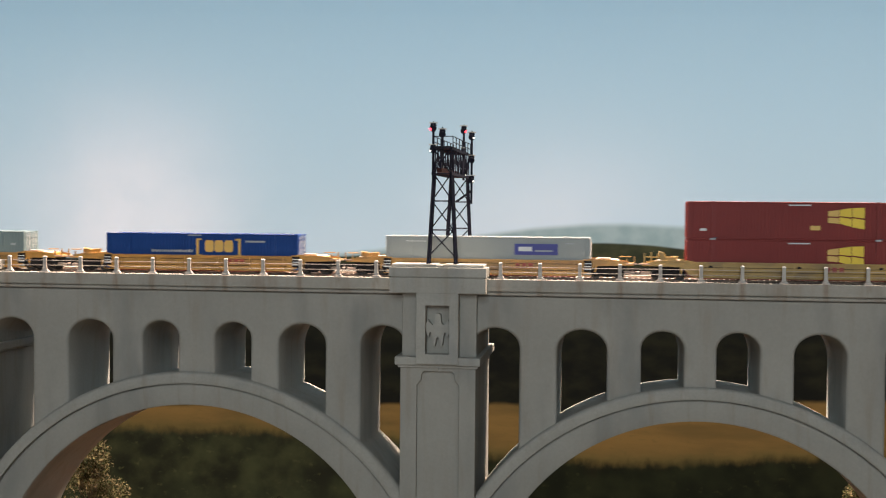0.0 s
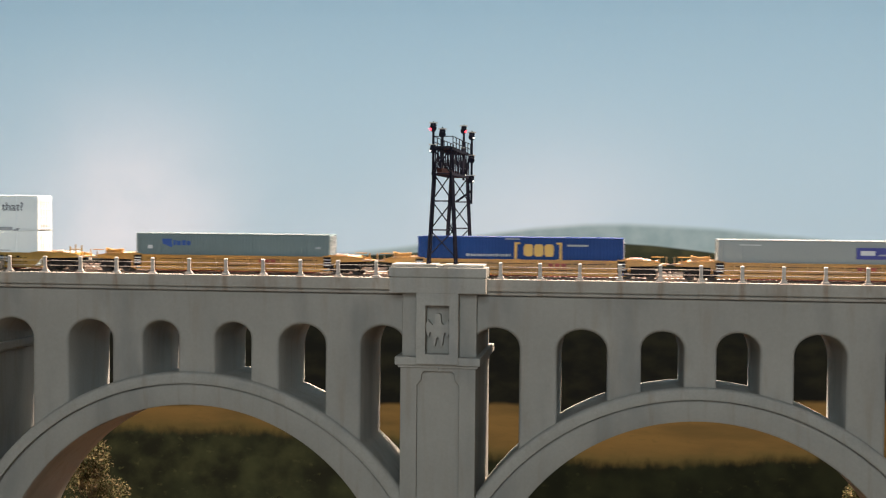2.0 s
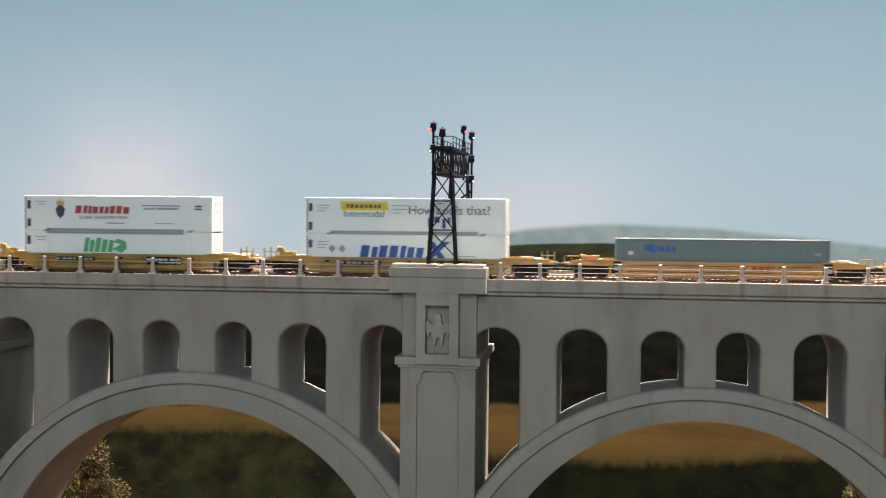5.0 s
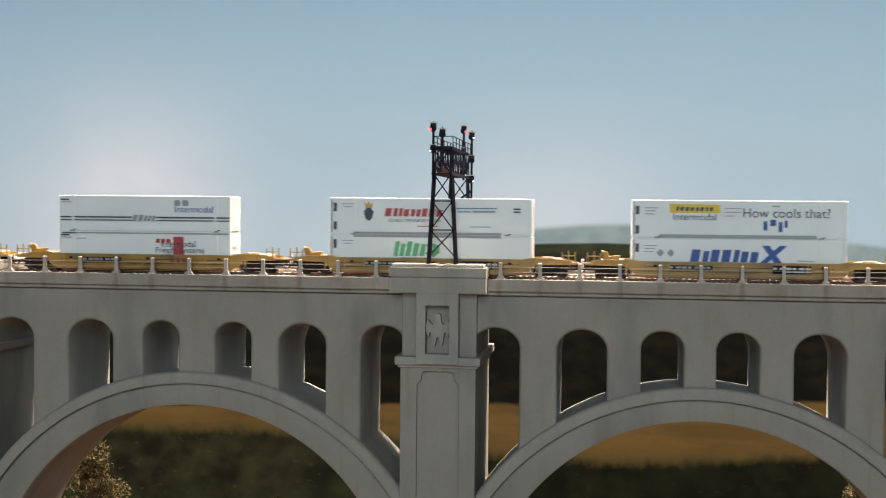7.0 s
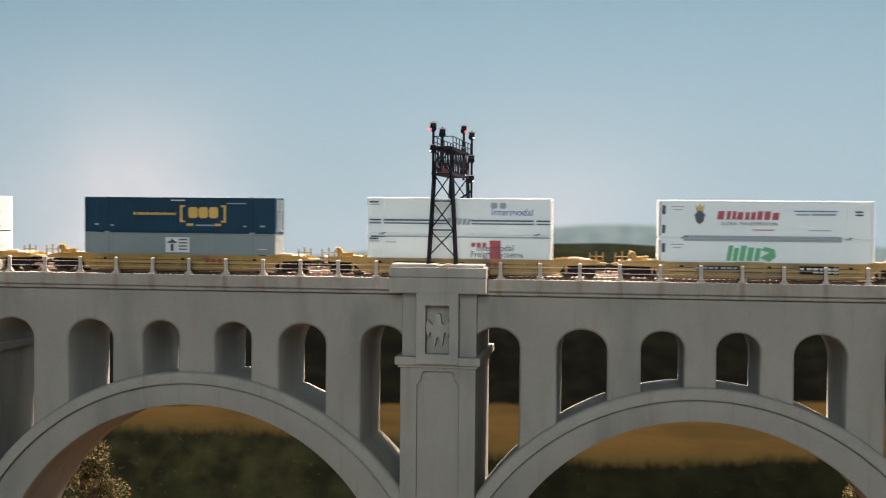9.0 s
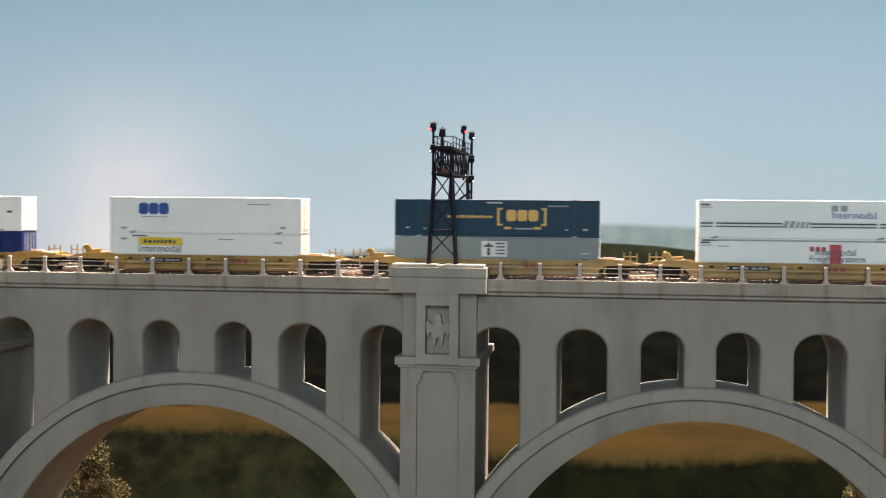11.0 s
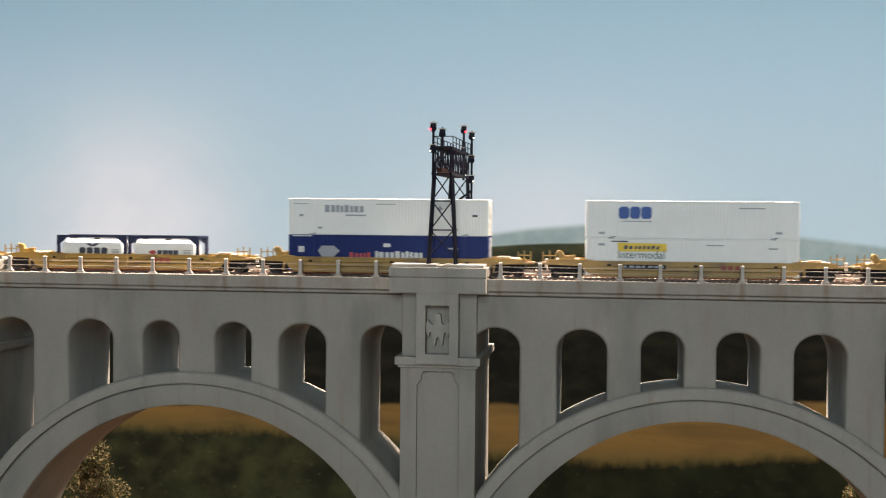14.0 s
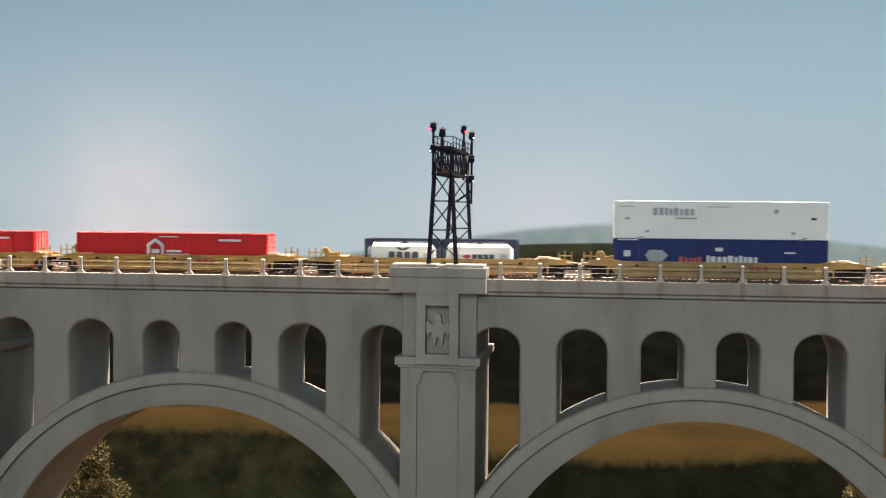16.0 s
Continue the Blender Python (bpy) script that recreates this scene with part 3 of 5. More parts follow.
# ---- signal bridge over both tracks, on the pier caps ----
def signal_bridge():
    t = new("signal_bridge")
    tagged(t, "black lattice signal bridge with lit signal heads", "signal bridge")
    yf, yr = -0.0395, 0.0875
    zb, zt = 0.4512, 0.5320
    for yo, yi in ((yf, -0.0270), (yr, 0.0750)):
        tower = new("tower")
        tower.parent = t
        foot = {}
        for y, k in ((yo, 0), (yi, 1)):
            for s in (0, 1):
                bx, tx = ((-0.0081, 0.0165)[s], (-0.0036, 0.0122)[s])
                foot[(k, s)] = (Vector((bx, y, zb)), Vector((tx, y, zt)))
                part("leg", rod(BM(), *foot[(k, s)], 0.00125 if k == 0 else 0.0009, 4), TOWER, tower)
                part("base_plate", box(BM(), bx - 0.0018, bx + 0.0018, y - 0.0018, y + 0.0018, zb - 0.0006, zb + 0.0010), TOWER, tower)
        at = lambda key, h: foot[key][0].lerp(foot[key][1], h)
        hs = (0.09, 0.38, 0.70, 1.0)
        for k in (0, 1):
            for a, b in zip(hs, hs[1:]):
                if k == 0:
                    part("brace", rod(BM(), at((k, 0), a), at((k, 1), b), 0.00058, 4), TOWER, tower)
                    part("brace", rod(BM(), at((k, 1), a), at((k, 0), b), 0.00058, 4), TOWER, tower)
            for h in hs[1:]:
                part("cross_bar", rod(BM(), at((k, 0), h), at((k, 1), h), 0.00055, 4), TOWER, tower)
        for s in (0, 1):
            for i, (a, b) in enumerate(zip(hs, hs[1:])):
                part("brace", rod(BM(), at((i % 2, s), a), at((1 - i % 2, s), b), 0.00042, 4), TOWER, tower)
    # box truss across the tracks
    truss = new("truss")
    truss.parent = t
    y0, y1, xl, xr, z0, z1 = -0.044, 0.092, -0.0040, 0.0125, 0.5320, 0.5545
    for x in (xl, xr):
        for z in (z0, z1):
            part("chord", box(BM(), x - 0.0010, x + 0.0010, y0, y1, z - 0.0011, z + 0.0011), TOWER, truss)
        n = 8
        for k in range(n):
            a, b = y0 + (y1 - y0) * k / n, y0 + (y1 - y0) * (k + 1) / n
            part("lattice", rod(BM(), (x, a, z0 if k % 2 else z1), (x, b, z1 if k % 2 else z0), 0.0006, 4), TOWER, truss)
            part("lattice", rod(BM(), (x, a, z0), (x, a, z1), 0.0006, 4), TOWER, truss)
        part("lattice", rod(BM(), (x, y1, z0), (x, y1, z1), 0.0006, 4), TOWER, truss)
    for k in range(9):
        y = y0 + (y1 - y0) * k / 8
        for z in (z0, z1):
            part("cross_bar", rod(BM(), (xl, y, z), (xr, y, z), 0.0006, 4), RUSTY if k % 3 == 1 else TOWER, truss)
    part("end_brace", rod(BM(), (xl, y0, z0), (xr, y0, z1), 0.0006, 4), TOWER, truss)
    part("end_brace", rod(BM(), (xr, y0, z0), (xl, y0, z1), 0.0006, 4), TOWER, truss)
    for i in range(6):
        x = xl + 0.0012 + i * 0.0028
        part("walkway_board", box(BM(), x - 0.0011, x + 0.0011, y0, y1, z1 + 0.0011, z1 + 0.0018), TOWER, truss)
    part("cable_duct", box(BM(), -0.0010, 0.0040, y0 + 0.004, y1 - 0.004, z0 + 0.0012, z0 + 0.0052), RUSTY, truss, "rusty steel cable duct")
    part("ladder_cage", box(BM(), 0.0024, 0.0034, y0 + 0.001, y0 + 0.012, z0 + 0.004, z1 - 0.003), TOWER, truss)
    rl = new("guard_rail")
    rl.parent = t
    for x in (xl + 0.001, xr + 0.0016):
        for z in (0.5598, 0.5648):
            part("rail", rod(BM(), (x, y0, z), (x, y1, z), 0.00042, 5), TOWER, rl)
        for k in range(7):
            y = y0 + (y1 - y0) * k / 6
            part("stanchion", rod(BM(), (x, y, z1), (x, y, 0.5650), 0.00045, 5), TOWER, rl)
    part("rail", rod(BM(), (xl, y0, 0.5648), (xr + 0.0016, y0, 0.5648), 0.00042, 5), TOWER, rl)

    def mast(x, y, top, heads, low):
        m = new("signal_mast")
        m.parent = t
        part("pole", rod(BM(), (x, y, low), (x, y, top), 0.0011, 8), TOWER, m)
        fin = rod(BM(), (x, y, top), (x, y, top + 0.0030), 0.0010, 8, 0.0001)
        part("finial", fin, TOWER, m)
        part("bracket", box(BM(), min(x, 0.004), max(x, 0.004), y - 0.0005, y + 0.0005, 0.5535, 0.5550), TOWER, m)
        for z, lens, side in heads:
            hb = rod(BM(), (x, y - 0.0030, z), (x, y - 0.0012, z), 0.0031, 16)
            box(hb, x - 0.0014, x + 0.0014, y - 0.0014, y + 0.0036, z - 0.0026, z + 0.0026, 0.0006)
            rod(hb, (x, y, z + 0.0024), (x, y, z + 0.0048), 0.0030, 10, 0.0022)
            part("signal_head", hb, TOWER, m)
            part("hood", rod(BM(), (x, y - 0.0052, z + 0.0016), (x, y - 0.0028, z + 0.0020), 0.0012, 8), TOWER, m)
            if lens:
                part("lens", rod(BM(), (x + side * 0.0022, y - 0.0046, z - 0.0008), (x + side * 0.0022, y - 0.0028, z - 0.0008), 0.0010 if lens == RED_LIGHT else 0.0008, 10), lens, m, "lit signal lens")
            part("lamp_cap", box(BM(), x - 0.0034, x + 0.0034, y - 0.003, y + 0.003, z + 0.0046, z + 0.0053), POST, m)

    mast(-0.0046, -0.036, 0.5760, [(0.5722, RED_LIGHT, -1), (0.5530, LENS_WHITE, -1)], 0.5060)
    mast(0.0028, -0.030, 0.5715, [(0.5672, None, 1)], 0.5540)
    mast(0.0085, 0.082, 0.5812, [(0.5775, RED_LIGHT, 1), (0.5560, None, 1), (0.5350, LENS_WHITE, 1)], 0.5290)
    mast(0.0160, 0.086, 0.5758, [(0.5715, LENS_WHITE, 1), (0.5490, None, 1), (0.5290, LENS_WHITE, 1)], 0.5060)
    part("brace_arm", rod(BM(), (0.0165, 0.086, 0.5190), (0.0010, 0.085, 0.5080), 0.0012, 6), TOWER, t)
    t.matrix_basis = pose(0, 0, 0)
    return t


signal_bridge()

# ---- the train ----
SPEED = 0.14878
MOVERS = []


def mover(ob, s):
    MOVERS.append((ob, s))
    return ob


def outline(half_l, half_r):
    """Side of a well car: deep between the trucks, cut up over them."""
    return [(-0.0830, 0.4420), (0.0830, 0.4420), (0.0905, 0.4440), (0.0965, 0.4508), (half_r - 0.008, 0.4516), (half_r - 0.008, 0.4545), (half_r - 0.022, 0.4568),
            (0.0930, 0.4574), (0.0870, 0.4558), (-0.0870, 0.4558), (-0.0930, 0.4574), (-half_l + 0.022, 0.4568), (-half_l + 0.008, 0.4545), (-half_l + 0.008, 0.4516), (-0.0965, 0.4508), (-0.0905, 0.4440)]


def truck(parent, x):
    tr = new("truck")
    tr.parent = parent
    tr.matrix_basis = pose(x, 0, 0)
    for sy in (-1, 1):
        poly = [(-0.0160, 0.4436), (-0.0135, 0.4470), (-0.0070, 0.4488), (0.0070, 0.4488), (0.0135, 0.4470), (0.0160, 0.4436), (0.0125, 0.4420), (0.0060, 0.4430), (0.0040, 0.4412), (-0.0040, 0.4412), (-0.0060, 0.4430), (-0.0125, 0.4420)]
        part("side_frame", prism(BM(), poly, sy * 0.0128 - 0.0009, sy * 0.0128 + 0.0009), BLACK, tr)
        sb = BM()
        for dx in (-0.0018, 0.0, 0.0018):
            rod(sb, (dx, sy * 0.0132, 0.4416), (dx, sy * 0.0132, 0.4456), 0.0008, 6)
        part("spring", sb, BLACK, tr)
    part("bolster", box(BM(), -0.0028, 0.0028, -0.012, 0.012, 0.4440, 0.4500), BLACK, tr)
    part("brake_beam", box(BM(), -0.0165, 0.0165, -0.0105, 0.0105, 0.4488, 0.4508), BLACK, tr)
    for dx in (-0.0101, 0.0101):
        for sy in (-1, 1):
            wb = rod(BM(), (dx, sy * 0.0079, 0.4440), (dx, sy * 0.0102, 0.4440), 0.0048, 18)
            rod(wb, (dx, sy * 0.0072, 0.4440), (dx, sy * 0.0079, 0.4440), 0.0053, 18)
            w = part("wheel", wb, STEEL, tr)
            part("bearing_cap", rod(BM(), (dx, sy * 0.0134, 0.4440), (dx, sy * 0.0146, 0.4440), 0.0017, 8), STEEL, tr)
        part("axle", rod(BM(), (dx, -0.0125, 0.4440), (dx, 0.0125, 0.4440), 0.0012, 6), STEEL, tr)


def well_car(half_l, half_r, paint, kind, label, reefer=False, panelled=False):
    c = new("well_car")
    tagged(c, label, "well car", "cars of the train")
    pl = outline(half_l, half_r)
    for sy in (-1, 1):
        side = part("side_sill", prism(BM(), pl, sy * 0.0150 - 0.0005, sy * 0.0150 + 0.0005), paint, c)
        y0, y1 = (-0.0168, -0.0154) if sy < 0 else (0.0154, 0.0168)
        part("top_chord", box(BM(), -0.0870, 0.0870, y0, y1, 0.4542, 0.4558), paint, side)
        part("bottom_chord", box(BM(), -0.0830, 0.0830, y0, y1, 0.4418, 0.4432), paint, side)
        part("end_chord", box(BM(), 0.0870, half_r - 0.022, y0, y1, 0.4554, 0.4566), paint, side)
        part("end_chord", box(BM(), -half_l + 0.022, -0.0870, y0, y1, 0.4554, 0.4566), paint, side)
        rib = part("rib", box(BM(), -0.0006, 0.0006, min(y0, y1) + 0.0004, y1 - 0.0001 if sy < 0 else y1 - 0.0004, 0.4432, 0.4542), paint, side)
        rib.matrix_basis = pose(-0.0785, 0, 0)
        for x in ((-0.047, -0.0157, 0.0157, 0.047, 0.0785) if kind == 0 else (-0.060, 0.0, 0.060, 0.0785)):
            again(rib, pose(x, 0, 0))
        for z in ((0.4462, 0.4520) if kind == 0 else (0.4470, 0.4508)):
            part("seam", box(BM(), -0.0820, 0.0820, sy * 0.0156 - 0.0002, sy * 0.0156 + 0.0002, z, z + 0.0004), BLACK, side)
        if kind == 0:
            part("mid_rail", box(BM(), -0.0780, 0.0780, sy * 0.0158 - 0.0004, sy * 0.0158 + 0.0004, 0.4488, 0.4497), paint, side)
        else:
            panels = ((-0.041, 0.0190, 0.4487, 0.4526, 7),) if panelled else ()
            if reefer:
                panels += ((0.0460, 0.0165, 0.4462, 0.4534, 6),)
            for x, hw, za, zb, n in panels:
                part("data_panel", box(BM(), x - hw, x + hw, sy * 0.0157 - 0.0003, sy * 0.0157 + 0.0003, za, zb), BLACK, side, "black data panel with unreadable pale bars")
                bar = BM()
                w = 2 * hw / n
                for i in range(n):
                    a = x - hw + 0.1 * w + i * w
                    box(bar, a, a + w * (0.8 if i % 3 else 0.55), sy * 0.0161 - 0.0002, sy * 0.0161 + 0.0002, za + (zb - za) * (0.30 if n == 7 else 0.52), zb - (zb - za) * 0.22)
                    if n == 6 and i > 1:
                        box(bar, a, a + w * 0.85, sy * 0.0161 - 0.0002, sy * 0.0161 + 0.0002, za + (zb - za) * 0.18, za + (zb - za) * 0.36)
                part("marking", bar, PALEMARK if n == 6 else GREYMARK, side)
            pocket = part("stake_pocket", box(BM(), -0.0016, 0.0016, sy * 0.0157 - 0.0003, sy * 0.0157 + 0.0003, 0.4512, 0.4528), BLACK, side)
            pocket.matrix_basis = pose(-0.072, 0, 0)
            for x in (0.004, 0.073):
                again(pocket, pose(x, 0, 0))
        if not reefer:
            mk = BM()
            for i in range(3):
                a = 0.0260 + i * 0.0058
                box(mk, a, a + 0.0042, sy * 0.0157 - 0.0003, sy * 0.0157 + 0.0003, 0.4482, 0.4526)
            part("marking", mk, REDBROWN, side)
    part("train_line", rod(BM(), (-0.0800, -0.0135, 0.4412), (0.0800, -0.0135, 0.4412), 0.0006, 6), REDBROWN, c)
    part("well_floor", box(BM(), -0.0950, 0.0950, -0.0146, 0.0146, 0.4418, 0.4424), paint, c)
    for s, half in ((-1, half_l), (1, half_r)):
        pf = BM()
        a, b = sorted((s * 0.0960, s * (half - 0.016)))
        box(pf, a, b, -0.0144, 0.0144, 0.4516, 0.4556)
        a, b = sorted((s * (half - 0.016), s * (half - 0.0035)))
        box(pf, a, b, -0.0150, 0.0150, 0.4516, 0.4532)
        a, b = sorted((s * 0.0965, s * 0.0985))
        box(pf, a, b, -0.0140, 0.0140, 0.4424, 0.4516)
        plat = bevelled(part("end_platform", pf, paint, c), 0.0007)
        gr = BM()
        for i in range(5):
            x = s * (half - 0.019 - i * 0.0042)
            box(gr, x - 0.0018, x + 0.0018, -0.0146, 0.0146, 0.4556, 0.4566)
        part("grating", gr, GRATE, plat, "dusty steel grating with a lamp highlight put into its colour")
        part("draft_gear", box(BM(), min(s * (half - 0.008), s * (half - 0.0005)), max(s * (half - 0.008), s * (half - 0.0005)), -0.0024, 0.0024, 0.4440, 0.4490), BLACK, c)
        part("air_hose", rod(BM(), (s * (half - 0.006), -0.006, 0.4505), (s * (half - 0.0006), -0.005, 0.4432), 0.0006, 6), BLACK, c)
        a, b = sorted((s * (half - 0.012), s * (half + 0.0002)))
        part("coupler", box(BM(), a, b, -0.0046, 0.0046, 0.4436, 0.4462, 0.0006), COUPLER, c, "rust-coloured coupler with lamp glare put into its colour")
        a, b = sorted((s * (half - 0.0105), s * (half - 0.0015)))
        part("step_plate", box(BM(), a, b, -0.0158, -0.0120, 0.4528, 0.4538), COUPLER, c)
        hs = ((0.0035, 0.4600), (0.0100, 0.4580)) if kind == 0 else ((0.0055, 0.4632), (0.0115, 0.4642), (0.0170, 0.4628))
        for d, top in hs:
            x = s * (half - d)
            part("grab_iron", box(BM(), x - 0.00055, x + 0.00055, -0.0146, -0.0137, 0.4530, top), paint, c)
        part("grab_rail", rod(BM(), (s * (half - 0.006), -0.0142, 0.4596), (s * (half - 0.0165), -0.0142, 0.4596), 0.0005, 6), paint, c)
        truck(c, s * (half - 0.0270))
    # brake stand on one end
    x = -half_l + 0.022
    bs = BM()
    top = 0.4640 if kind else 0.4606
    prism(bs, [(x - 0.0030, 0.4560), (x + 0.0030, 0.4560), (x + 0.0120, 0.4566), (x + 0.0130, 0.4606), (x + 0.0080, 0.4604), (x + 0.0030, 0.4598), (x + 0.0006, top), (x - 0.0030, top + 0.0006)], -0.0135, -0.0092)
    stand = bevelled(part("brake_stand", bs, paint, c), 0.0006)
    part("brake_wheel", rod(BM(), (x - 0.0040, -0.0112, top - 0.002), (x - 0.0030, -0.0112, top - 0.002), 0.0030, 14), paint, stand)
    part("valve", box(BM(), half_r - 0.036, half_r - 0.024, -0.0138, -0.0100, 0.4564, 0.4586, 0.0005), COUPLER, c)
    if kind == 0:
        for s in (-1, 1):
            part("air_tank", rod(BM(), (s * 0.0905, -0.0120, 0.4440), (s * 0.0740, -0.0120, 0.4440), 0.0020, 10), REDBROWN, c, "red-brown air reservoir")
            part("ladder_panel", box(BM(), min(s * 0.0875, s * 0.0945), max(s * 0.0875, s * 0.0945), -0.0166, -0.0157, 0.4455, 0.4560), BLACK, c)
            lb = BM()
            for z in (0.4475, 0.4500, 0.4525):
                box(lb, min(s * 0.0880, s * 0.0940), max(s * 0.0880, s * 0.0940), -0.0171, -0.0166, z, z + 0.0008)
            part("rung", lb, PALEMARK, c)
    return c


W2 = 0.0149


def container(L, H, paint, label, rough_side=True, end_paint=None):
    c = new("container")
    tagged(c, label, "container", "containers on the train")
    h = L / 2
    # corrugated shell
    bm = BM()
    N = int(L / 0.0030)
    ys = W2 - 0.0006
    pts = []
    stepx = (L - 0.006) / N
    for i in range(N):
        a = -h + 0.003 + i * stepx
        if rough_side:
            pts += [(a, 0), (a + stepx * 0.55, 0), (a + stepx * 0.70, 0.00020), (a + stepx * 0.85, 0.00020)]
        else:
            pts += [(a, 0)]
    pts.append((h - 0.003, 0))
    rows = []
    for x, d in pts:
        rows.append([bm.verts.new((x, -ys + d, 0.0006)), bm.verts.new((x, -ys + d, H - 0.0006)), bm.verts.new((x, ys - d, H - 0.0006)), bm.verts.new((x, ys - d, 0.0006))])
    for A, B in zip(rows, rows[1:]):
        for k in range(4):
            bm.faces.new((A[k], B[k], B[(k + 1) % 4], A[(k + 1) % 4]))
    bm.faces.new(rows[0])
    bm.faces.new(list(reversed(rows[-1])))
    body = part("shell", bm, paint, c)
    for z in (0.0, H - 0.0013):
        for y in (-W2, W2 - 0.0011):
            part("rail", box(BM(), -h + 0.001, h - 0.001, y, y + 0.0011, z, z + 0.0013, 0.0003), paint, c)
    for sx in (-1, 1):
        for y in (-W2, W2 - 0.0022):
            a, b = sorted((sx * h, sx * (h - 0.0034)))
            part("corner_post", box(BM(), a, b, y, y + 0.0022, 0.0, H, 0.0003), paint, c)
        end = BM()
        a, b = sorted((sx * (h - 0.0002), sx * (h - 0.0014)))
        box(end, a, b, -W2 + 0.0022, W2 - 0.0022, 0.0008, H - 0.0008)
        door = part("end_door" if sx > 0 else "end_wall", end, end_paint or paint, c)
        for y in (-0.0085, -0.0030, 0.0030, 0.0085):
            # right-hand rods are coloured pale to imitate the lamp-lit door
            part("locking_rod", rod(BM(), (sx * (h + 0.0003), y, 0.0015), (sx * (h + 0.0003), y, H - 0.0015), 0.0004, 6), PALEMARK if sx > 0 else end_paint or paint, door)
        hb = BM()
        for z in (0.16, 0.38, 0.6, 0.82):
            box(hb, min(sx * h, sx * (h + 0.0004)), max(sx * h, sx * (h + 0.0004)), -0.0118, 0.0118, H * z, H * z + 0.0012)
        part("hinge_bars", hb, end_paint or paint, door)
    # stacking posts 40 feet apart on longer boxes
    if L > 0.15:
        for sx in (-1, 1):
            for y in (-W2 - 0.0001, W2 - 0.0009):
                part("stacking_post", box(BM(), sx * 0.0700 - 0.0012, sx * 0.0700 + 0.0012, y, y + 0.0010, 0.0002, H + 0.0003), paint, c)
    return c


def marks(c, L, H, rows, label="marking"):
    """Flat painted markings on the near side: fractions along and up the side, and a paint."""
    for x0, x1, z0, z1, m in rows:
        part("marking", box(BM(), -L / 2 + L * x0, -L / 2 + L * x1, -W2 - 0.0004, -W2 + 0.0004, H * z0, H * z1), m, c)


def blocks(c, L, H, x0, x1, z0, z1, n, m, slant=0.0, gap=0.27):
    """A name drawn as a row of plain bars of uneven width and height."""
    bm = BM()
    rng = random.Random(int(1000 * x0 + 10000 * z0) + n)
    ws = [rng.uniform(0.7, 1.3) if n > 3 else 1.0 for i in range(n)]
    k = L * (x1 - x0) / sum(ws)
    a = -L / 2 + L * x0
    za = H * z0
    yy = (-W2 - 0.0004, -W2 + 0.0004)
    for i, wd in enumerate(ws):
        b = a + k * wd * (1 - gap)
        zb = H * z1 if n < 4 or i == 0 else za + H * (z1 - z0) * rng.choice((0.84, 0.88, 1.0))
        e = lambda z: L * slant * (z - za) / (H * (z1 - z0))
        bar = lambda xa, xb, zl, zh: prism(bm, [(xa + e(zl), zl), (xb + e(zl), zl), (xb + e(zh), zh), (xa + e(zh), zh)], *yy)
        if n > 3:
            bar(a, b, za, zb)
        else:
            # a chunky block with cut corners
            u, v = (b - a) * 0.18, (zb - za) * 0.18
            prism(bm, [(a + u, za), (b - u, za), (b, za + v), (b, zb - v), (b - u, zb), (a + u, zb), (a, zb - v), (a, za + v)], *yy)
        a += k * wd
    part("lettering", bm, m, c)


def words(c, L, H, text, x0, x1, z0, m):
    """Readable words in the built-in font, fitted between two fractions of the side."""
    cu = bpy.data.curves.new("words", "FONT")
    cu.body, cu.size, cu.extrude = text, 1.0, 0.0
    tmp = new("words_source", cu)
    dg = bpy.context.evaluated_depsgraph_get()
    dg.update()
    me = bpy.data.meshes.new_from_object(tmp.evaluated_get(dg))
    bpy.data.objects.remove(tmp)
    xs = [v.co.x for v in me.vertices]
    k = L * (x1 - x0) / (max(xs) - min(xs))
    for v in me.vertices:
        v.co = Vector((-L / 2 + L * x0 + (v.co.x - min(xs)) * k, -W2 - 0.0005, H * z0 + v.co.y * k))
    me.materials.clear()
    me.materials.append(m)
    ob = new("inscription", me)
    ob.parent = c
    return ob


L53, L48, L20, HH = 0.1855, 0.1680, 0.0700, 0.0333
LOW, HIGH = 0.4427, 0.4762
CAR = "yellow well car with black trucks on the deck track"


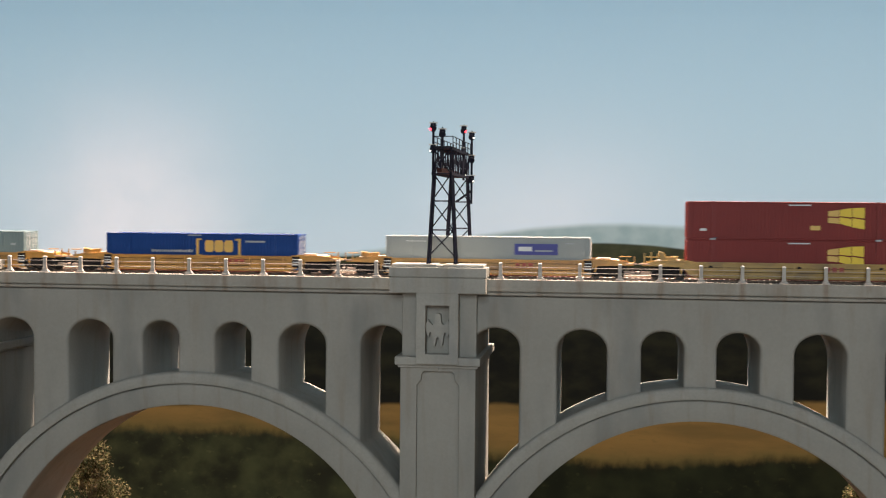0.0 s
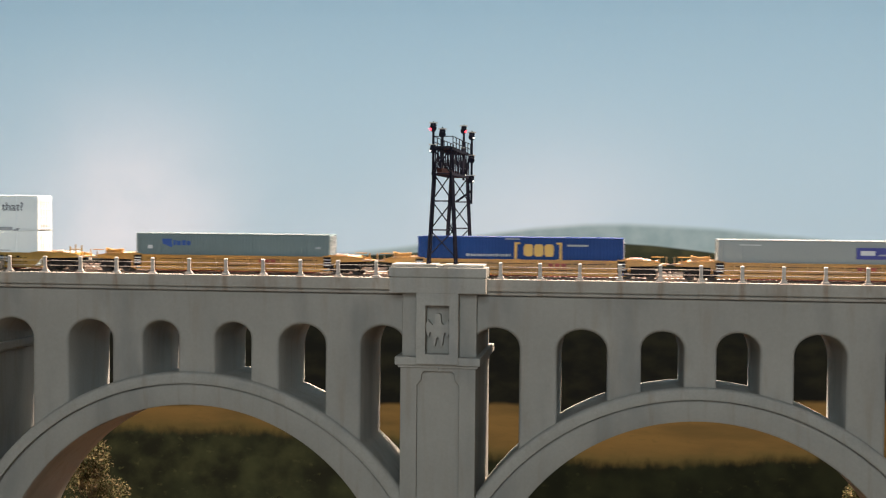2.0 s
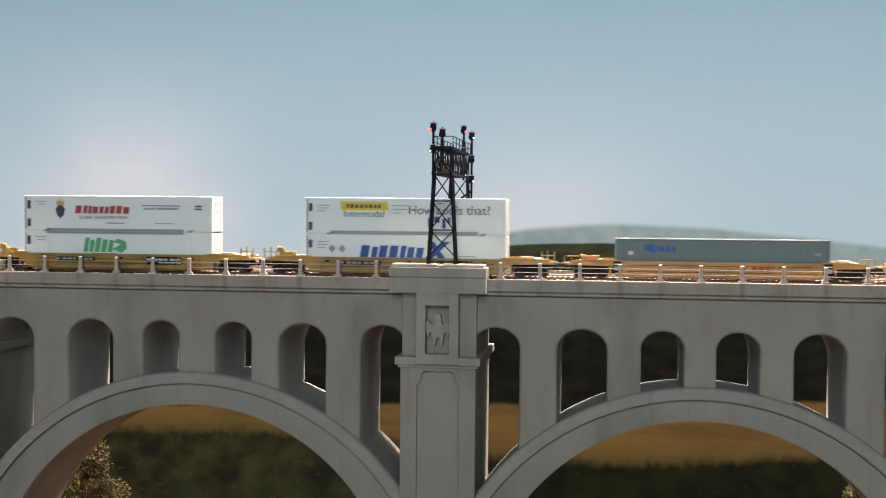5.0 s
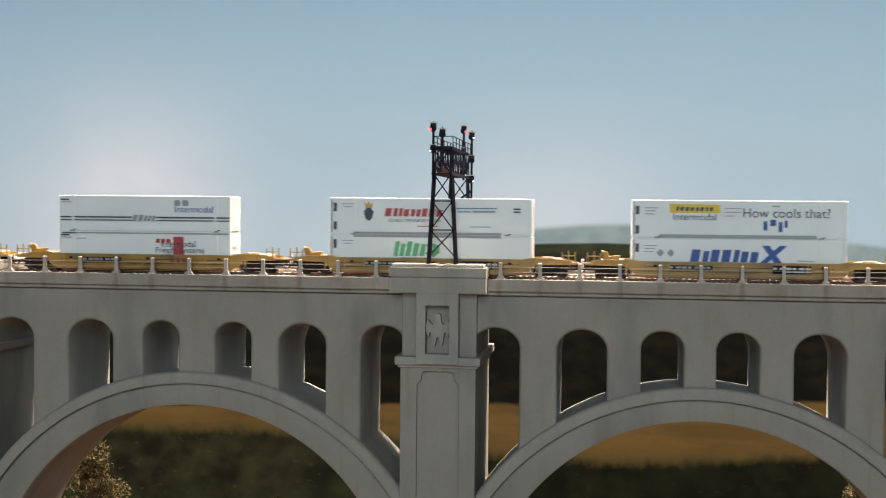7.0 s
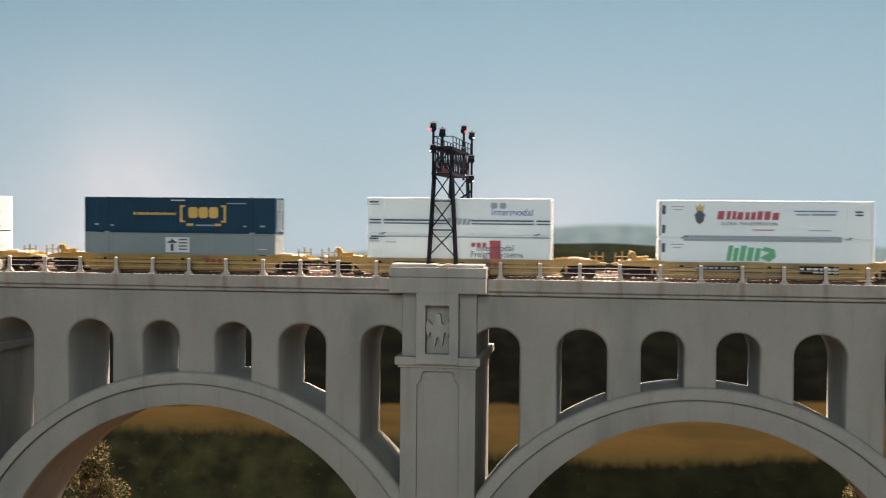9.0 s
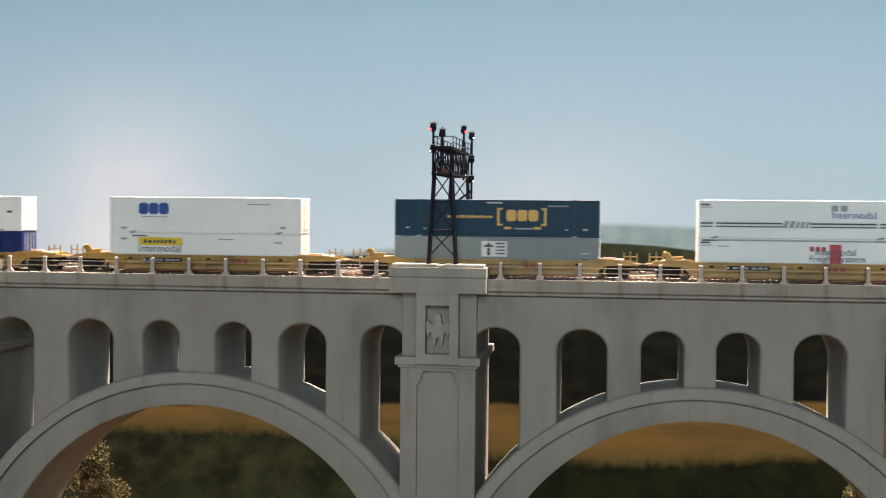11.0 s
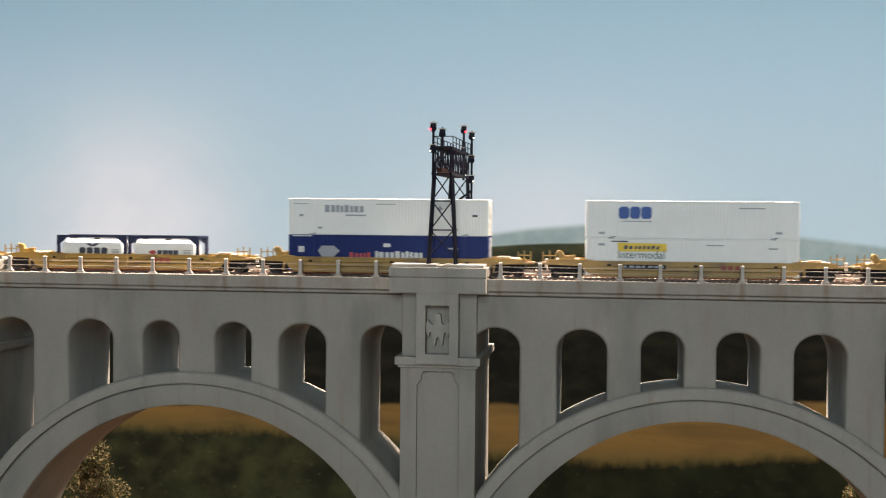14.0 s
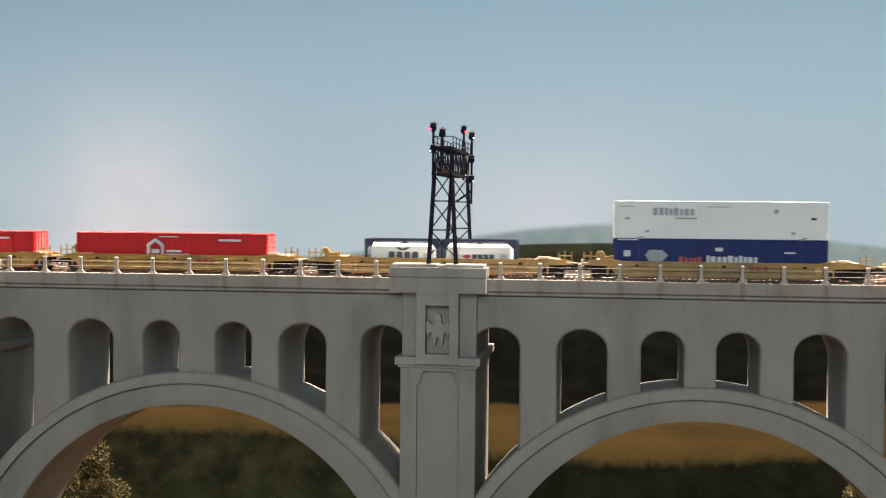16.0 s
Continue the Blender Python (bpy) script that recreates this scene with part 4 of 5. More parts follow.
def tank_container(label, wordm, kind):
    c = new("tank_container")
    tagged(c, label, "tank container", "tank containers on the train")
    h, H = L20 / 2 - 0.0004, 0.0300
    for sx in (-1, 1):
        for sy in (-1, 1):
            a, b = sorted((sx * h, sx * (h - 0.0030)))
            e, f = sorted((sy * 0.0142, sy * 0.0118))
            part("corner_post", box(BM(), a, b, e, f, 0, H), FRAMEBLUE, c)
        a, b = sorted((sx * h, sx * (h - 0.0016)))
        for z in (0.0, H - 0.0016):
            part("end_beam", box(BM(), a, b, -0.0122, 0.0122, z, z + 0.0016), FRAMEBLUE, c)
        for sy in (-1, 1):
            part("gusset", prism(BM(), [(sx * h, H - 0.0105), (sx * h, H), (sx * (h - 0.0125), H)], sy * 0.0136 - 0.0004, sy * 0.0136 + 0.0004), FRAMEBLUE, c)
    for sy in (-1, 1):
        for z in (0.0, H - 0.0018):
            part("side_beam", box(BM(), -h, h, sy * 0.0134 - 0.0008, sy * 0.0134 + 0.0008, z, z + 0.0022), FRAMEBLUE, c)
    tb = BM()
    prof = [(-0.0310, 0.0020), (-0.0302, 0.0075), (-0.0280, 0.0132), (-0.0250, 0.0124), (0.0250, 0.0124), (0.0280, 0.0132), (0.0302, 0.0075), (0.0310, 0.0020)]
    rings = [[tb.verts.new((x, r * math.cos(2 * math.pi * i / 28), 0.0138 + r * math.sin(2 * math.pi * i / 28))) for i in range(28)] for x, r in prof]
    for A, B in zip(rings, rings[1:]):
        for i in range(28):
            tb.faces.new((A[i], A[(i + 1) % 28], B[(i + 1) % 28], B[i]))
    tb.faces.new(rings[0])
    tb.faces.new(list(reversed(rings[-1])))
    part("tank", tb, WHITE2, c, "glossy white tank barrel", smooth=True)
    part("manhole", rod(BM(), (0, 0, 0.0258), (0, 0, 0.0278), 0.0030, 14), STEEL, c)
    part("walkway", box(BM(), -0.030, 0.030, 0.0040, 0.0090, 0.0268, 0.0274), STEEL, c)
    part("side_panel", box(BM(), -0.0290, 0.0290, -0.0130, -0.0124, 0.0085, 0.0236), WHITE2, c, "white side panel with plain lettering blocks")
    yy = (-0.0134, -0.0130)
    lb = BM()
    if kind == 0:
        for i in range(4):
            x = -0.0125 + i * 0.0072
            prism(lb, [(x, 0.0120), (x + 0.0060, 0.0120), (x + 0.0060, 0.0178), (x + 0.0048, 0.0188), (x + 0.0012, 0.0188), (x, 0.0178)], *yy)
        prism(lb, [(-0.006, 0.0226), (-0.002, 0.0226), (0.0005, 0.0212), (0.003, 0.0226), (0.008, 0.0226), (0.003, 0.0198), (-0.002, 0.0198)], *yy)
    else:
        for i in range(4):
            x = -0.0060 + i * 0.0052
            prism(lb, [(x, 0.0130), (x + 0.0046, 0.0130), (x + 0.0046, 0.0170), (x, 0.0170)], *yy)
        rb = BM()
        prism(rb, [(-0.0150, 0.0150), (-0.0120, 0.0168), (-0.0085, 0.0168), (-0.0070, 0.0150), (-0.0085, 0.0132), (-0.0120, 0.0132)], *yy)
        part("emblem", rb, REDMARK, c)
    part("lettering", lb, wordm, c)
    sb = BM()
    for z in (0.0135, 0.0150, 0.0165):
        box(sb, 0.0195, 0.0265, -0.0134, -0.0130, z, z + 0.0008)
    part("marking", sb, GREYMARK, c)
    return c


def yellow_panel(c, x0, x1, z0, z1):
    """A slanted yellow panel with a row of dark bars, over the word below it."""
    X = lambda q: -L53 / 2 + L53 * q
    part("panel", prism(BM(), [(X(x0 + 0.006), HH * z0), (X(x1), HH * (z0 + 0.01)), (X(x1 - 0.003), HH * (z1 - 0.015)), (X(x0), HH * z1)], -W2 - 0.0003, -W2 + 0.0004), YMARK, c, "yellow panel with dark bars")
    blocks(c, L53, HH, x0 + 0.03, x1 - 0.03, z0 + 0.06, z1 - 0.07, 8, DARKMARK, 0.004, 0.3)


def put(c, s, z):
    c.matrix_basis = pose(s, 0, z)
    if z > HIGH - 0.001:
        for x in (-0.0705, 0.0705):
            part("latch", box(BM(), x - 0.0024, x + 0.0024, -W2 - 0.0007, -W2 + 0.0006, -0.0006, 0.0009), GREYMARK, c, "small grey stacking latch")
            part("latch_arm", box(BM(), x + 0.0006, x + 0.0040, -W2 - 0.0006, -W2 + 0.0002, 0.0010, 0.0016), DARKMARK, c)
    mover(c, (s, z))
    return c


STOPS = [0.3126, 0.0421, -0.2258, -0.4937, -0.7771, -1.0517, -1.3230, -1.5864, -1.8591, -2.1322, -2.3810, -2.6360, -2.8640]
KINDS = [1, 0, 0, 0, 1, 1, 1, 1, 1, 1, 1, 1, 1]
for i, s in enumerate(STOPS):
    hr = (STOPS[i - 1] - s) / 2 if i else 0.135
    hl = (s - STOPS[i + 1]) / 2 if i + 1 < len(STOPS) else 0.135
    car = well_car(hl, hr, YELLOW if KINDS[i] == 0 else YELLOW_DK, KINDS[i], CAR, i in (4, 5), i in (4, 5, 6, 8))
    put(car, s, 0.0)

# two maroon boxes with a stylised pale gold pennant
for z in (LOW, HIGH):
    c = container(L53, HH, MAROON, "maroon stacked container with a gold pennant emblem")
    marks(c, L53, HH, [(0.47, 0.57, 0.90, 0.93, PALEMARK), (0.57, 0.615, 0.26, 0.38, GOLD), (0.93, 0.965, 0.80, 0.84, PALEMARK), (0.93, 0.965, 0.86, 0.90, PALEMARK), (0.06, 0.09, 0.22, 0.28, PALEMARK)])
    for k, (xa, xb, za, zb, zc, zd, m) in enumerate([(0.650, 0.700, 0.46, 0.76, 0.44, 0.80, GOLD), (0.703, 0.757, 0.44, 0.80, 0.36, 0.85, YMARK), (0.760, 0.815, 0.35, 0.85, 0.30, 0.86, YMARK)]):
        for a0, a1, b0, b1 in ((za, (za + zb) / 2 - 0.01, zc, (zc + zd) / 2 - 0.04), ((za + zb) / 2 + 0.02, zb, (zc + zd) / 2, zd)):
            X = lambda q: -L53 / 2 + L53 * q
            part("emblem", prism(BM(), [(X(xa), HH * a0), (X(xb), HH * b0), (X(xb), HH * b1), (X(xa), HH * a1)], -W2 - 0.0004, -W2 + 0.0004), m, c)
    put(c, 0.3126, z)

c = container(L53, HH, SILVER, "pale grey container with a violet-blue panel", False)
marks(c, L53, HH, [(0.635, 0.845, 0.52, 0.82, PURPLE), (0.88, 0.92, 0.82, 0.85, GREYMARK), (0.10, 0.20, 0.85, 0.87, PALEMARK)])
part("emblem", box(BM(), -L53 / 2 + L53 * 0.655, -L53 / 2 + L53 * 0.72, -W2 - 0.0008, -W2, HH * 0.62, HH * 0.74), PALEMARK, c)
part("emblem", box(BM(), -L53 / 2 + L53 * 0.735, -L53 / 2 + L53 * 0.82, -W2 - 0.0008, -W2, HH * 0.61, HH * 0.65), GREYMARK, c)
put(c, 0.0421, LOW)


def bracket_logo(c, x0, x1, z0, z1, m, n=3):
    t = 0.012
    marks(c, L53, HH, [(x0, x0 + t, z0, z1, m), (x0, x0 + 2.2 * t, z1 - 0.05, z1, m), (x0, x0 + 2.2 * t, z0, z0 + 0.05, m), (x1 - t, x1, z0, z1, m), (x1 - 2.2 * t, x1, z1 - 0.05, z1, m), (x1 - 2.2 * t, x1, z0, z0 + 0.05, m)])
    blocks(c, L53, HH, x0 + 0.045, x1 - 0.035, z0 + 0.12, z1 - 0.05, n, m, 0.0, 0.10)


c = container(L53, HH, BLUE, "bright blue container with a gold bracket emblem", end_paint=BLUE)
bracket_logo(c, 0.475, 0.705, 0.36, 0.86, GOLD)
blocks(c, L53, HH, 0.24, 0.46, 0.47, 0.54, 16, GREYMARK)
marks(c, L53, HH, [(0.73, 0.83, 0.76, 0.81, GREYMARK), (0.43, 0.50, 0.93, 0.96, GREYMARK)])
put(c, -0.2258, LOW)

c = container(L53, HH, GREYGREEN, "grey-green container with a small blue emblem")
blocks(c, L53, HH, 0.195, 0.29, 0.66, 0.80, 4, BLUEMARK)
part("emblem", prism(BM(), [(-L53 * 0.365, HH * 0.84), (-L53 * 0.315, HH * 0.84), (-L53 * 0.315, HH * 0.76), (-L53 * 0.335, HH * 0.64), (-L53 * 0.31, HH * 0.60), (-L53 * 0.36, HH * 0.70)], -W2 - 0.0004, -W2 + 0.0004), BLUEMARK, c)
marks(c, L53, HH, [(0.06, 0.085, 0.56, 0.66, PALEMARK), (0.93, 0.955, 0.60, 0.66, GREYMARK)])
put(c, -0.4937, LOW)

# white refrigerated boxes, stacked in pairs
for z, top in ((LOW, 0), (HIGH, 1)):
    c = container(L53, HH, WHITE, "white stacked container with blue and green lettering", False)
    marks(c, L53, HH, [(0.005, 0.012, 0.05, 0.95, GREYMARK), (0.016, 0.034, 0.10, 0.32, DARKMARK), (0.016, 0.034, 0.62, 0.84, DARKMARK), (0.06, 0.12, 0.78, 0.80, GREYMARK), (0.06, 0.11, 0.70, 0.72, GREYMARK), (0.06, 0.10, 0.62, 0.64, GREYMARK)])
    if top:
        marks(c, L53, HH, [(0.13, 0.86, 0.00, 0.09, GREYMARK), (0.435, 0.51, 0.78, 0.80, GREYMARK), (0.435, 0.51, 0.68, 0.70, GREYMARK), (0.435, 0.48, 0.58, 0.60, GREYMARK)])
        yellow_panel(c, 0.175, 0.415, 0.66, 0.90)
        words(c, L53, HH, "Intermodal", 0.195, 0.395, 0.475, TEALMARK)
        words(c, L53, HH, "How cools that?", 0.52, 0.92, 0.56, DARKMARK)
        marks(c, L53, HH, [(0.615, 0.632, 0.22, 0.46, BLUEMARK), (0.645, 0.672, 0.34, 0.50, BLUEMARK), (0.685, 0.702, 0.18, 0.44, BLUEMARK), (0.712, 0.725, 0.30, 0.48, PURPLE), (0.655, 0.69, 0.84, 0.87, GREENMARK)])
    else:
        blocks(c, L53, HH, 0.275, 0.60, 0.38, 0.70, 7, BLUEMARK, 0.01)
        X = lambda q: -L53 / 2 + L53 * q
        xx = BM()
        prism(xx, [(X(0.595), HH * 0.34), (X(0.63), HH * 0.34), (X(0.725), HH * 0.82), (X(0.69), HH * 0.82)], -W2 - 0.0004, -W2 + 0.0004)
        prism(xx, [(X(0.67), HH * 0.34), (X(0.705), HH * 0.34), (X(0.645), HH * 0.82), (X(0.61), HH * 0.82)], -W2 - 0.0005, -W2 + 0.0003)
        part("emblem", xx, BLUEMARK, c)
        for q in (0.135, 0.185):
            part("emblem", prism(BM(), [(X(q - 0.018), HH * 0.60), (X(q), HH * 0.49), (X(q + 0.018), HH * 0.60), (X(q), HH * 0.71)], -W2 - 0.0004, -W2 + 0.0004), GREYMARK, c)
        marks(c, L53, HH, [(0.77, 0.85, 0.42, 0.44, GREYMARK)])
    put(c, -0.7771, z + 0.0008)

for z, top in ((LOW, 0), (HIGH, 1)):
    c = container(L53, HH, WHITE, "white stacked container with red and green lettering", False)
    marks(c, L53, HH, [(0.005, 0.012, 0.05, 0.95, GREYMARK), (0.018, 0.034, 0.12, 0.34, DARKMARK), (0.018, 0.034, 0.62, 0.86, DARKMARK), (0.06, 0.12, 0.82, 0.84, GREYMARK), (0.07, 0.11, 0.74, 0.76, GREYMARK), (0.12, 0.85, 0.0 if top else 0.93, 0.07 if top else 1.0, GREYMARK)])
    if top:
        X = lambda q: -L53 / 2 + L53 * q
        crest = [(0.170, 0.62), (0.182, 0.70), (0.176, 0.80), (0.190, 0.78), (0.195, 0.86), (0.200, 0.78), (0.214, 0.80), (0.208, 0.70), (0.220, 0.62), (0.212, 0.44), (0.195, 0.36), (0.178, 0.44)]
        part("emblem", prism(BM(), [(X(a), HH * b) for a, b in crest], -W2 - 0.0004, -W2 + 0.0004), DARKMARK, c)
        blocks(c, L53, HH, 0.275, 0.57, 0.50, 0.72, 9, REDMARK, 0.006)
        words(c, L53, HH, "GLOBAL TRANSPORTATION", 0.295, 0.555, 0.35, DARKMARK)
        part("crown", prism(BM(), [(X(0.183), HH * 0.72), (X(0.207), HH * 0.72), (X(0.218), HH * 0.88), (X(0.203), HH * 0.82), (X(0.195), HH * 0.92), (X(0.187), HH * 0.82), (X(0.172), HH * 0.88)], -W2 - 0.0006, -W2 - 0.0003), GOLD, c, "gold crown of the crest")
        marks(c, L53, HH, [(0.63, 0.83, 0.72, 0.74, BLUEMARK), (0.64, 0.70, 0.62, 0.66, GREYMARK), (0.71, 0.82, 0.62, 0.67, GREYMARK), (0.70, 0.80, 0.22, 0.24, GREYMARK), (0.44, 0.54, 0.22, 0.24, REDMARK), (0.91, 0.945, 0.70, 0.74, DARKMARK), (0.91, 0.945, 0.62, 0.66, DARKMARK)])
    else:
        blocks(c, L53, HH, 0.32, 0.48, 0.42, 0.82, 5, GREENMARK, 0.012)
        X = lambda q: -L53 / 2 + L53 * q
        part("emblem", prism(BM(), [(X(0.475), HH * 0.50), (X(0.52), HH * 0.40), (X(0.55), HH * 0.52), (X(0.545), HH * 0.72), (X(0.50), HH * 0.80), (X(0.48), HH * 0.70), (X(0.52), HH * 0.64)], -W2 - 0.0004, -W2 + 0.0004), GREENMARK, c)
        marks(c, L53, HH, [(0.36, 0.50, 0.34, 0.38, DARKMARK)])
    put(c, -1.0517, z + 0.0008)

for z, top in ((LOW, 0), (HIGH, 1)):
    c = container(L48, HH, WHITE, "white stacked container with dark stripes along its side", False)
    marks(c, L48, HH, [(0.01, 0.06, 0.86, 0.90, DARKMARK), (0.01, 0.07, 0.80, 0.82, GREYMARK)])
    if top:
        marks(c, L48, HH, [(0.01, 0.075, 0.37, 0.41, DARKMARK), (0.01, 0.075, 0.29, 0.32, DARKMARK), (0.09, 0.43, 0.37, 0.41, DARKMARK), (0.09, 0.43, 0.29, 0.32, DARKMARK), (0.57, 0.905, 0.37, 0.41, DARKMARK), (0.57, 0.905, 0.29, 0.32, DARKMARK), (0.92, 0.995, 0.37, 0.41, DARKMARK), (0.92, 0.995, 0.29, 0.32, DARKMARK)])
        blocks(c, L48, HH, 0.43, 0.565, 0.28, 0.46, 5, GREYMARK, 0.012)
        blocks(c, L48, HH, 0.675, 0.77, 0.72, 0.88, 2, GREYMARK)
        words(c, L48, HH, "Intermodal", 0.68, 0.90, 0.54, BLUEMARK)
    else:
        marks(c, L48, HH, [(0.02, 0.10, 0.92, 0.96, DARKMARK), (0.06, 0.90, 0.93, 0.96, GREYMARK), (0.90, 0.99, 0.92, 0.97, GREYMARK), (0.10, 0.16, 0.78, 0.80, GREYMARK)])
        marks(c, L48, HH, [(0.67, 0.73, 0.14, 0.86, REDMARK)])
        blocks(c, L48, HH, 0.57, 0.66, 0.68, 0.80, 3, REDMARK)
        words(c, L48, HH, "Intermodal", 0.60, 0.80, 0.58, DARKMARK)
        words(c, L48, HH, "Freight Systems", 0.57, 0.85, 0.41, DARKMARK)
    put(c, -1.3230, z + 0.0012)

c = container(L53, HH, GREY, "mid-grey stacked container with a white placard")
X = lambda q: -L53 / 2 + L53 * q
part("placard", box(BM(), X(0.43), X(0.555), -W2 - 0.0004, -W2 + 0.0004, HH * 0.46, HH * 0.88), PALEMARK, c, "white placard with dark bars")
pl = BM()
for z in (0.53, 0.62, 0.71, 0.80):
    box(pl, X(0.50), X(0.545), -W2 - 0.0007, -W2 - 0.0004, HH * z, HH * (z + 0.035))
box(pl, X(0.458), X(0.472), -W2 - 0.0007, -W2 - 0.0004, HH * 0.50, HH * 0.70)
prism(pl, [(X(0.440), HH * 0.72), (X(0.490), HH * 0.72), (X(0.486), HH * 0.77), (X(0.472), HH * 0.79), (X(0.468), HH * 0.84), (X(0.462), HH * 0.84), (X(0.458), HH * 0.79), (X(0.444), HH * 0.77)], -W2 - 0.0007, -W2 - 0.0004)
part("marking", pl, DARKMARK, c)
marks(c, L53, HH, [(0.915, 0.95, 0.30, 0.42, DARKMARK), (0.91, 0.955, 0.56, 0.58, PALEMARK)])
put(c, -1.5864, LOW)
c = container(L53, HH, TEAL, "dark teal stacked container with a gold bracket emblem", end_paint=TEAL)
bracket_logo(c, 0.505, 0.745, 0.30, 0.78, GOLD)
blocks(c, L53, HH, 0.26, 0.485, 0.50, 0.575, 16, GOLD)
marks(c, L53, HH, [(0.54, 0.575, 0.20, 0.27, GOLD), (0.59, 0.68, 0.20, 0.24, GREYMARK), (0.685, 0.72, 0.20, 0.27, GOLD), (0.455, 0.53, 0.90, 0.93, PALEMARK), (0.75, 0.85, 0.82, 0.85, GREYMARK), (0.055, 0.075, 0.20, 0.25, GREYMARK), (0.14, 0.155, 0.18, 0.22, GREYMARK), (0.835, 0.85, 0.18, 0.22, GREYMARK), (0.92, 0.945, 0.18, 0.23, GREYMARK)])
put(c, -1.5864, HIGH)

for z, top in ((LOW, 0), (HIGH, 1)):
    c = container(L53, HH, WHITE2, "white ribbed stacked container with a blue emblem")
    if top:
        blocks(c, L53, HH, 0.155, 0.315, 0.52, 0.84, 3, BLUEMARK, 0.0, 0.08)
        marks(c, L53, HH, [(0.17, 0.31, 0.44, 0.46, GREYMARK), (0.72, 0.84, 0.80, 0.83, GREYMARK), (0.06, 0.09, 0.10, 0.16, GREYMARK), (0.89, 0.92, 0.14, 0.20, GREYMARK)])
    else:
        marks(c, L53, HH, [(0.06, 0.09, 0.80, 0.86, GREYMARK), (0.12, 0.20, 0.90, 0.93, DARKMARK), (0.57, 0.65, 0.82, 0.85, GREYMARK), (0.86, 0.90, 0.74, 0.78, GREYMARK)])
        yellow_panel(c, 0.15, 0.385, 0.65, 0.88)
        words(c, L53, HH, "Intermodal", 0.155, 0.375, 0.47, TEALMARK)
    put(c, -1.8591, z)

c = container(L53, HH, NAVY, "deep blue stacked container with pale lettering")
part("emblem", prism(BM(), [(X(0.15), HH * 0.56), (X(0.17), HH * 0.70), (X(0.23), HH * 0.70), (X(0.26), HH * 0.56), (X(0.23), HH * 0.40), (X(0.17), HH * 0.40)], -W2 - 0.0004, -W2 + 0.0004), GREYMARK, c)
blocks(c, L53, HH, 0.31, 0.42, 0.37, 0.53, 5, REDMARK)
blocks(c, L53, HH, 0.44, 0.68, 0.37, 0.57, 10, PALEMARK)
marks(c, L53, HH, [(0.05, 0.08, 0.52, 0.68, PALEMARK), (0.48, 0.515, 0.68, 0.78, PALEMARK), (0.80, 0.85, 0.64, 0.68, PALEMARK), (0.02, 0.115, 0.955, 0.985, PALEMARK)])
put(c, -2.1322, LOW)
c = container(L53, HH, WHITE2, "white ribbed stacked container with dark green lettering")
blocks(c, L53, HH, 0.185, 0.385, 0.62, 0.82, 8, GREYMARK)
marks(c, L53, HH, [(0.29, 0.39, 0.52, 0.56, GREYMARK), (0.44, 0.54, 0.84, 0.86, GREYMARK), (0.03, 0.10, 0.84, 0.86, GREYMARK), (0.055, 0.075, 0.50, 0.56, GREYMARK), (0.15, 0.17, 0.16, 0.22, GREYMARK), (0.83, 0.85, 0.14, 0.20, GREYMARK), (0.92, 0.945, 0.52, 0.58, DARKMARK)])
part("emblem", prism(BM(), [(X(0.745), HH * 0.74), (X(0.76), HH * 0.66), (X(0.775), HH * 0.74), (X(0.76), HH * 0.82)], -W2 - 0.0004, -W2 + 0.0004), GREYMARK, c)
put(c, -2.1322, HIGH)

put(tank_container("white tank container in a dark blue frame", DARKMARK, 0), -2.4165, LOW)
put(tank_container("white tank container in a dark blue frame with red emblem", DARKMARK, 1), -2.3460, LOW)

for s in (-2.6360, -2.8640):
    c = container(L53, HH, RED, "red container with a white house-shaped emblem", end_paint=RED)
    hs = BM()
    prism(hs, [(X(0.375), HH * 0.24), (X(0.39), HH * 0.24), (X(0.39), HH * 0.62), (X(0.42), HH * 0.76), (X(0.45), HH * 0.62), (X(0.45), HH * 0.24), (X(0.465), HH * 0.24), (X(0.465), HH * 0.68), (X(0.42), HH * 0.86), (X(0.375), HH * 0.68)], -W2 - 0.0004, -W2 + 0.0004)
    box(hs, X(0.40), X(0.44), -W2 - 0.0004, -W2 + 0.0004, HH * 0.42, HH * 0.54)
    part("emblem", hs, PALEMARK, c)
    marks(c, L53, HH, [(0.48, 0.555, 0.46, 0.52, PALEMARK), (0.475, 0.60, 0.34, 0.42, PALEMARK), (0.44, 0.54, 0.88, 0.91, PALEMARK), (0.75, 0.865, 0.78, 0.84, PALEMARK)])
    put(c, s, LOW)


# ---- scenery behind the viaduct ----
def leaves(name, centres, per, leaf, material, seed):
    """Clumps of small leaf blades: centres are (x, y, z, radius)."""
    rng = np.random.default_rng(seed)
    vs = []
    for x, y, z, r in centres:
        p = rng.normal(size=(per, 3))
        p /= np.linalg.norm(p, axis=1)[:, None]
        p *= (r * rng.uniform(0.45, 1.0, size=(per, 1)))
        p[:, 2] *= 0.85
        a = rng.normal(size=(per, 3))
        b = rng.normal(size=(per, 3))
        a /= np.linalg.norm(a, axis=1)[:, None]
        b /= np.linalg.norm(b, axis=1)[:, None]
        sz = leaf * rng.uniform(0.6, 1.5, size=(per, 1))
        c = p + np.array((x, y, z))
        q = np.stack([c - a * sz, c - b * sz * 0.6, c + a * sz, c + b * sz * 0.6], 1)
        vs.append(q.reshape(-1, 3))
    V = np.concatenate(vs)
    F = np.arange(len(V)).reshape(-1, 4)
    me = bpy.data.meshes.new(name)
    me.from_pydata(V.tolist(), [], F.tolist())
    me.materials.append(material)
    return me


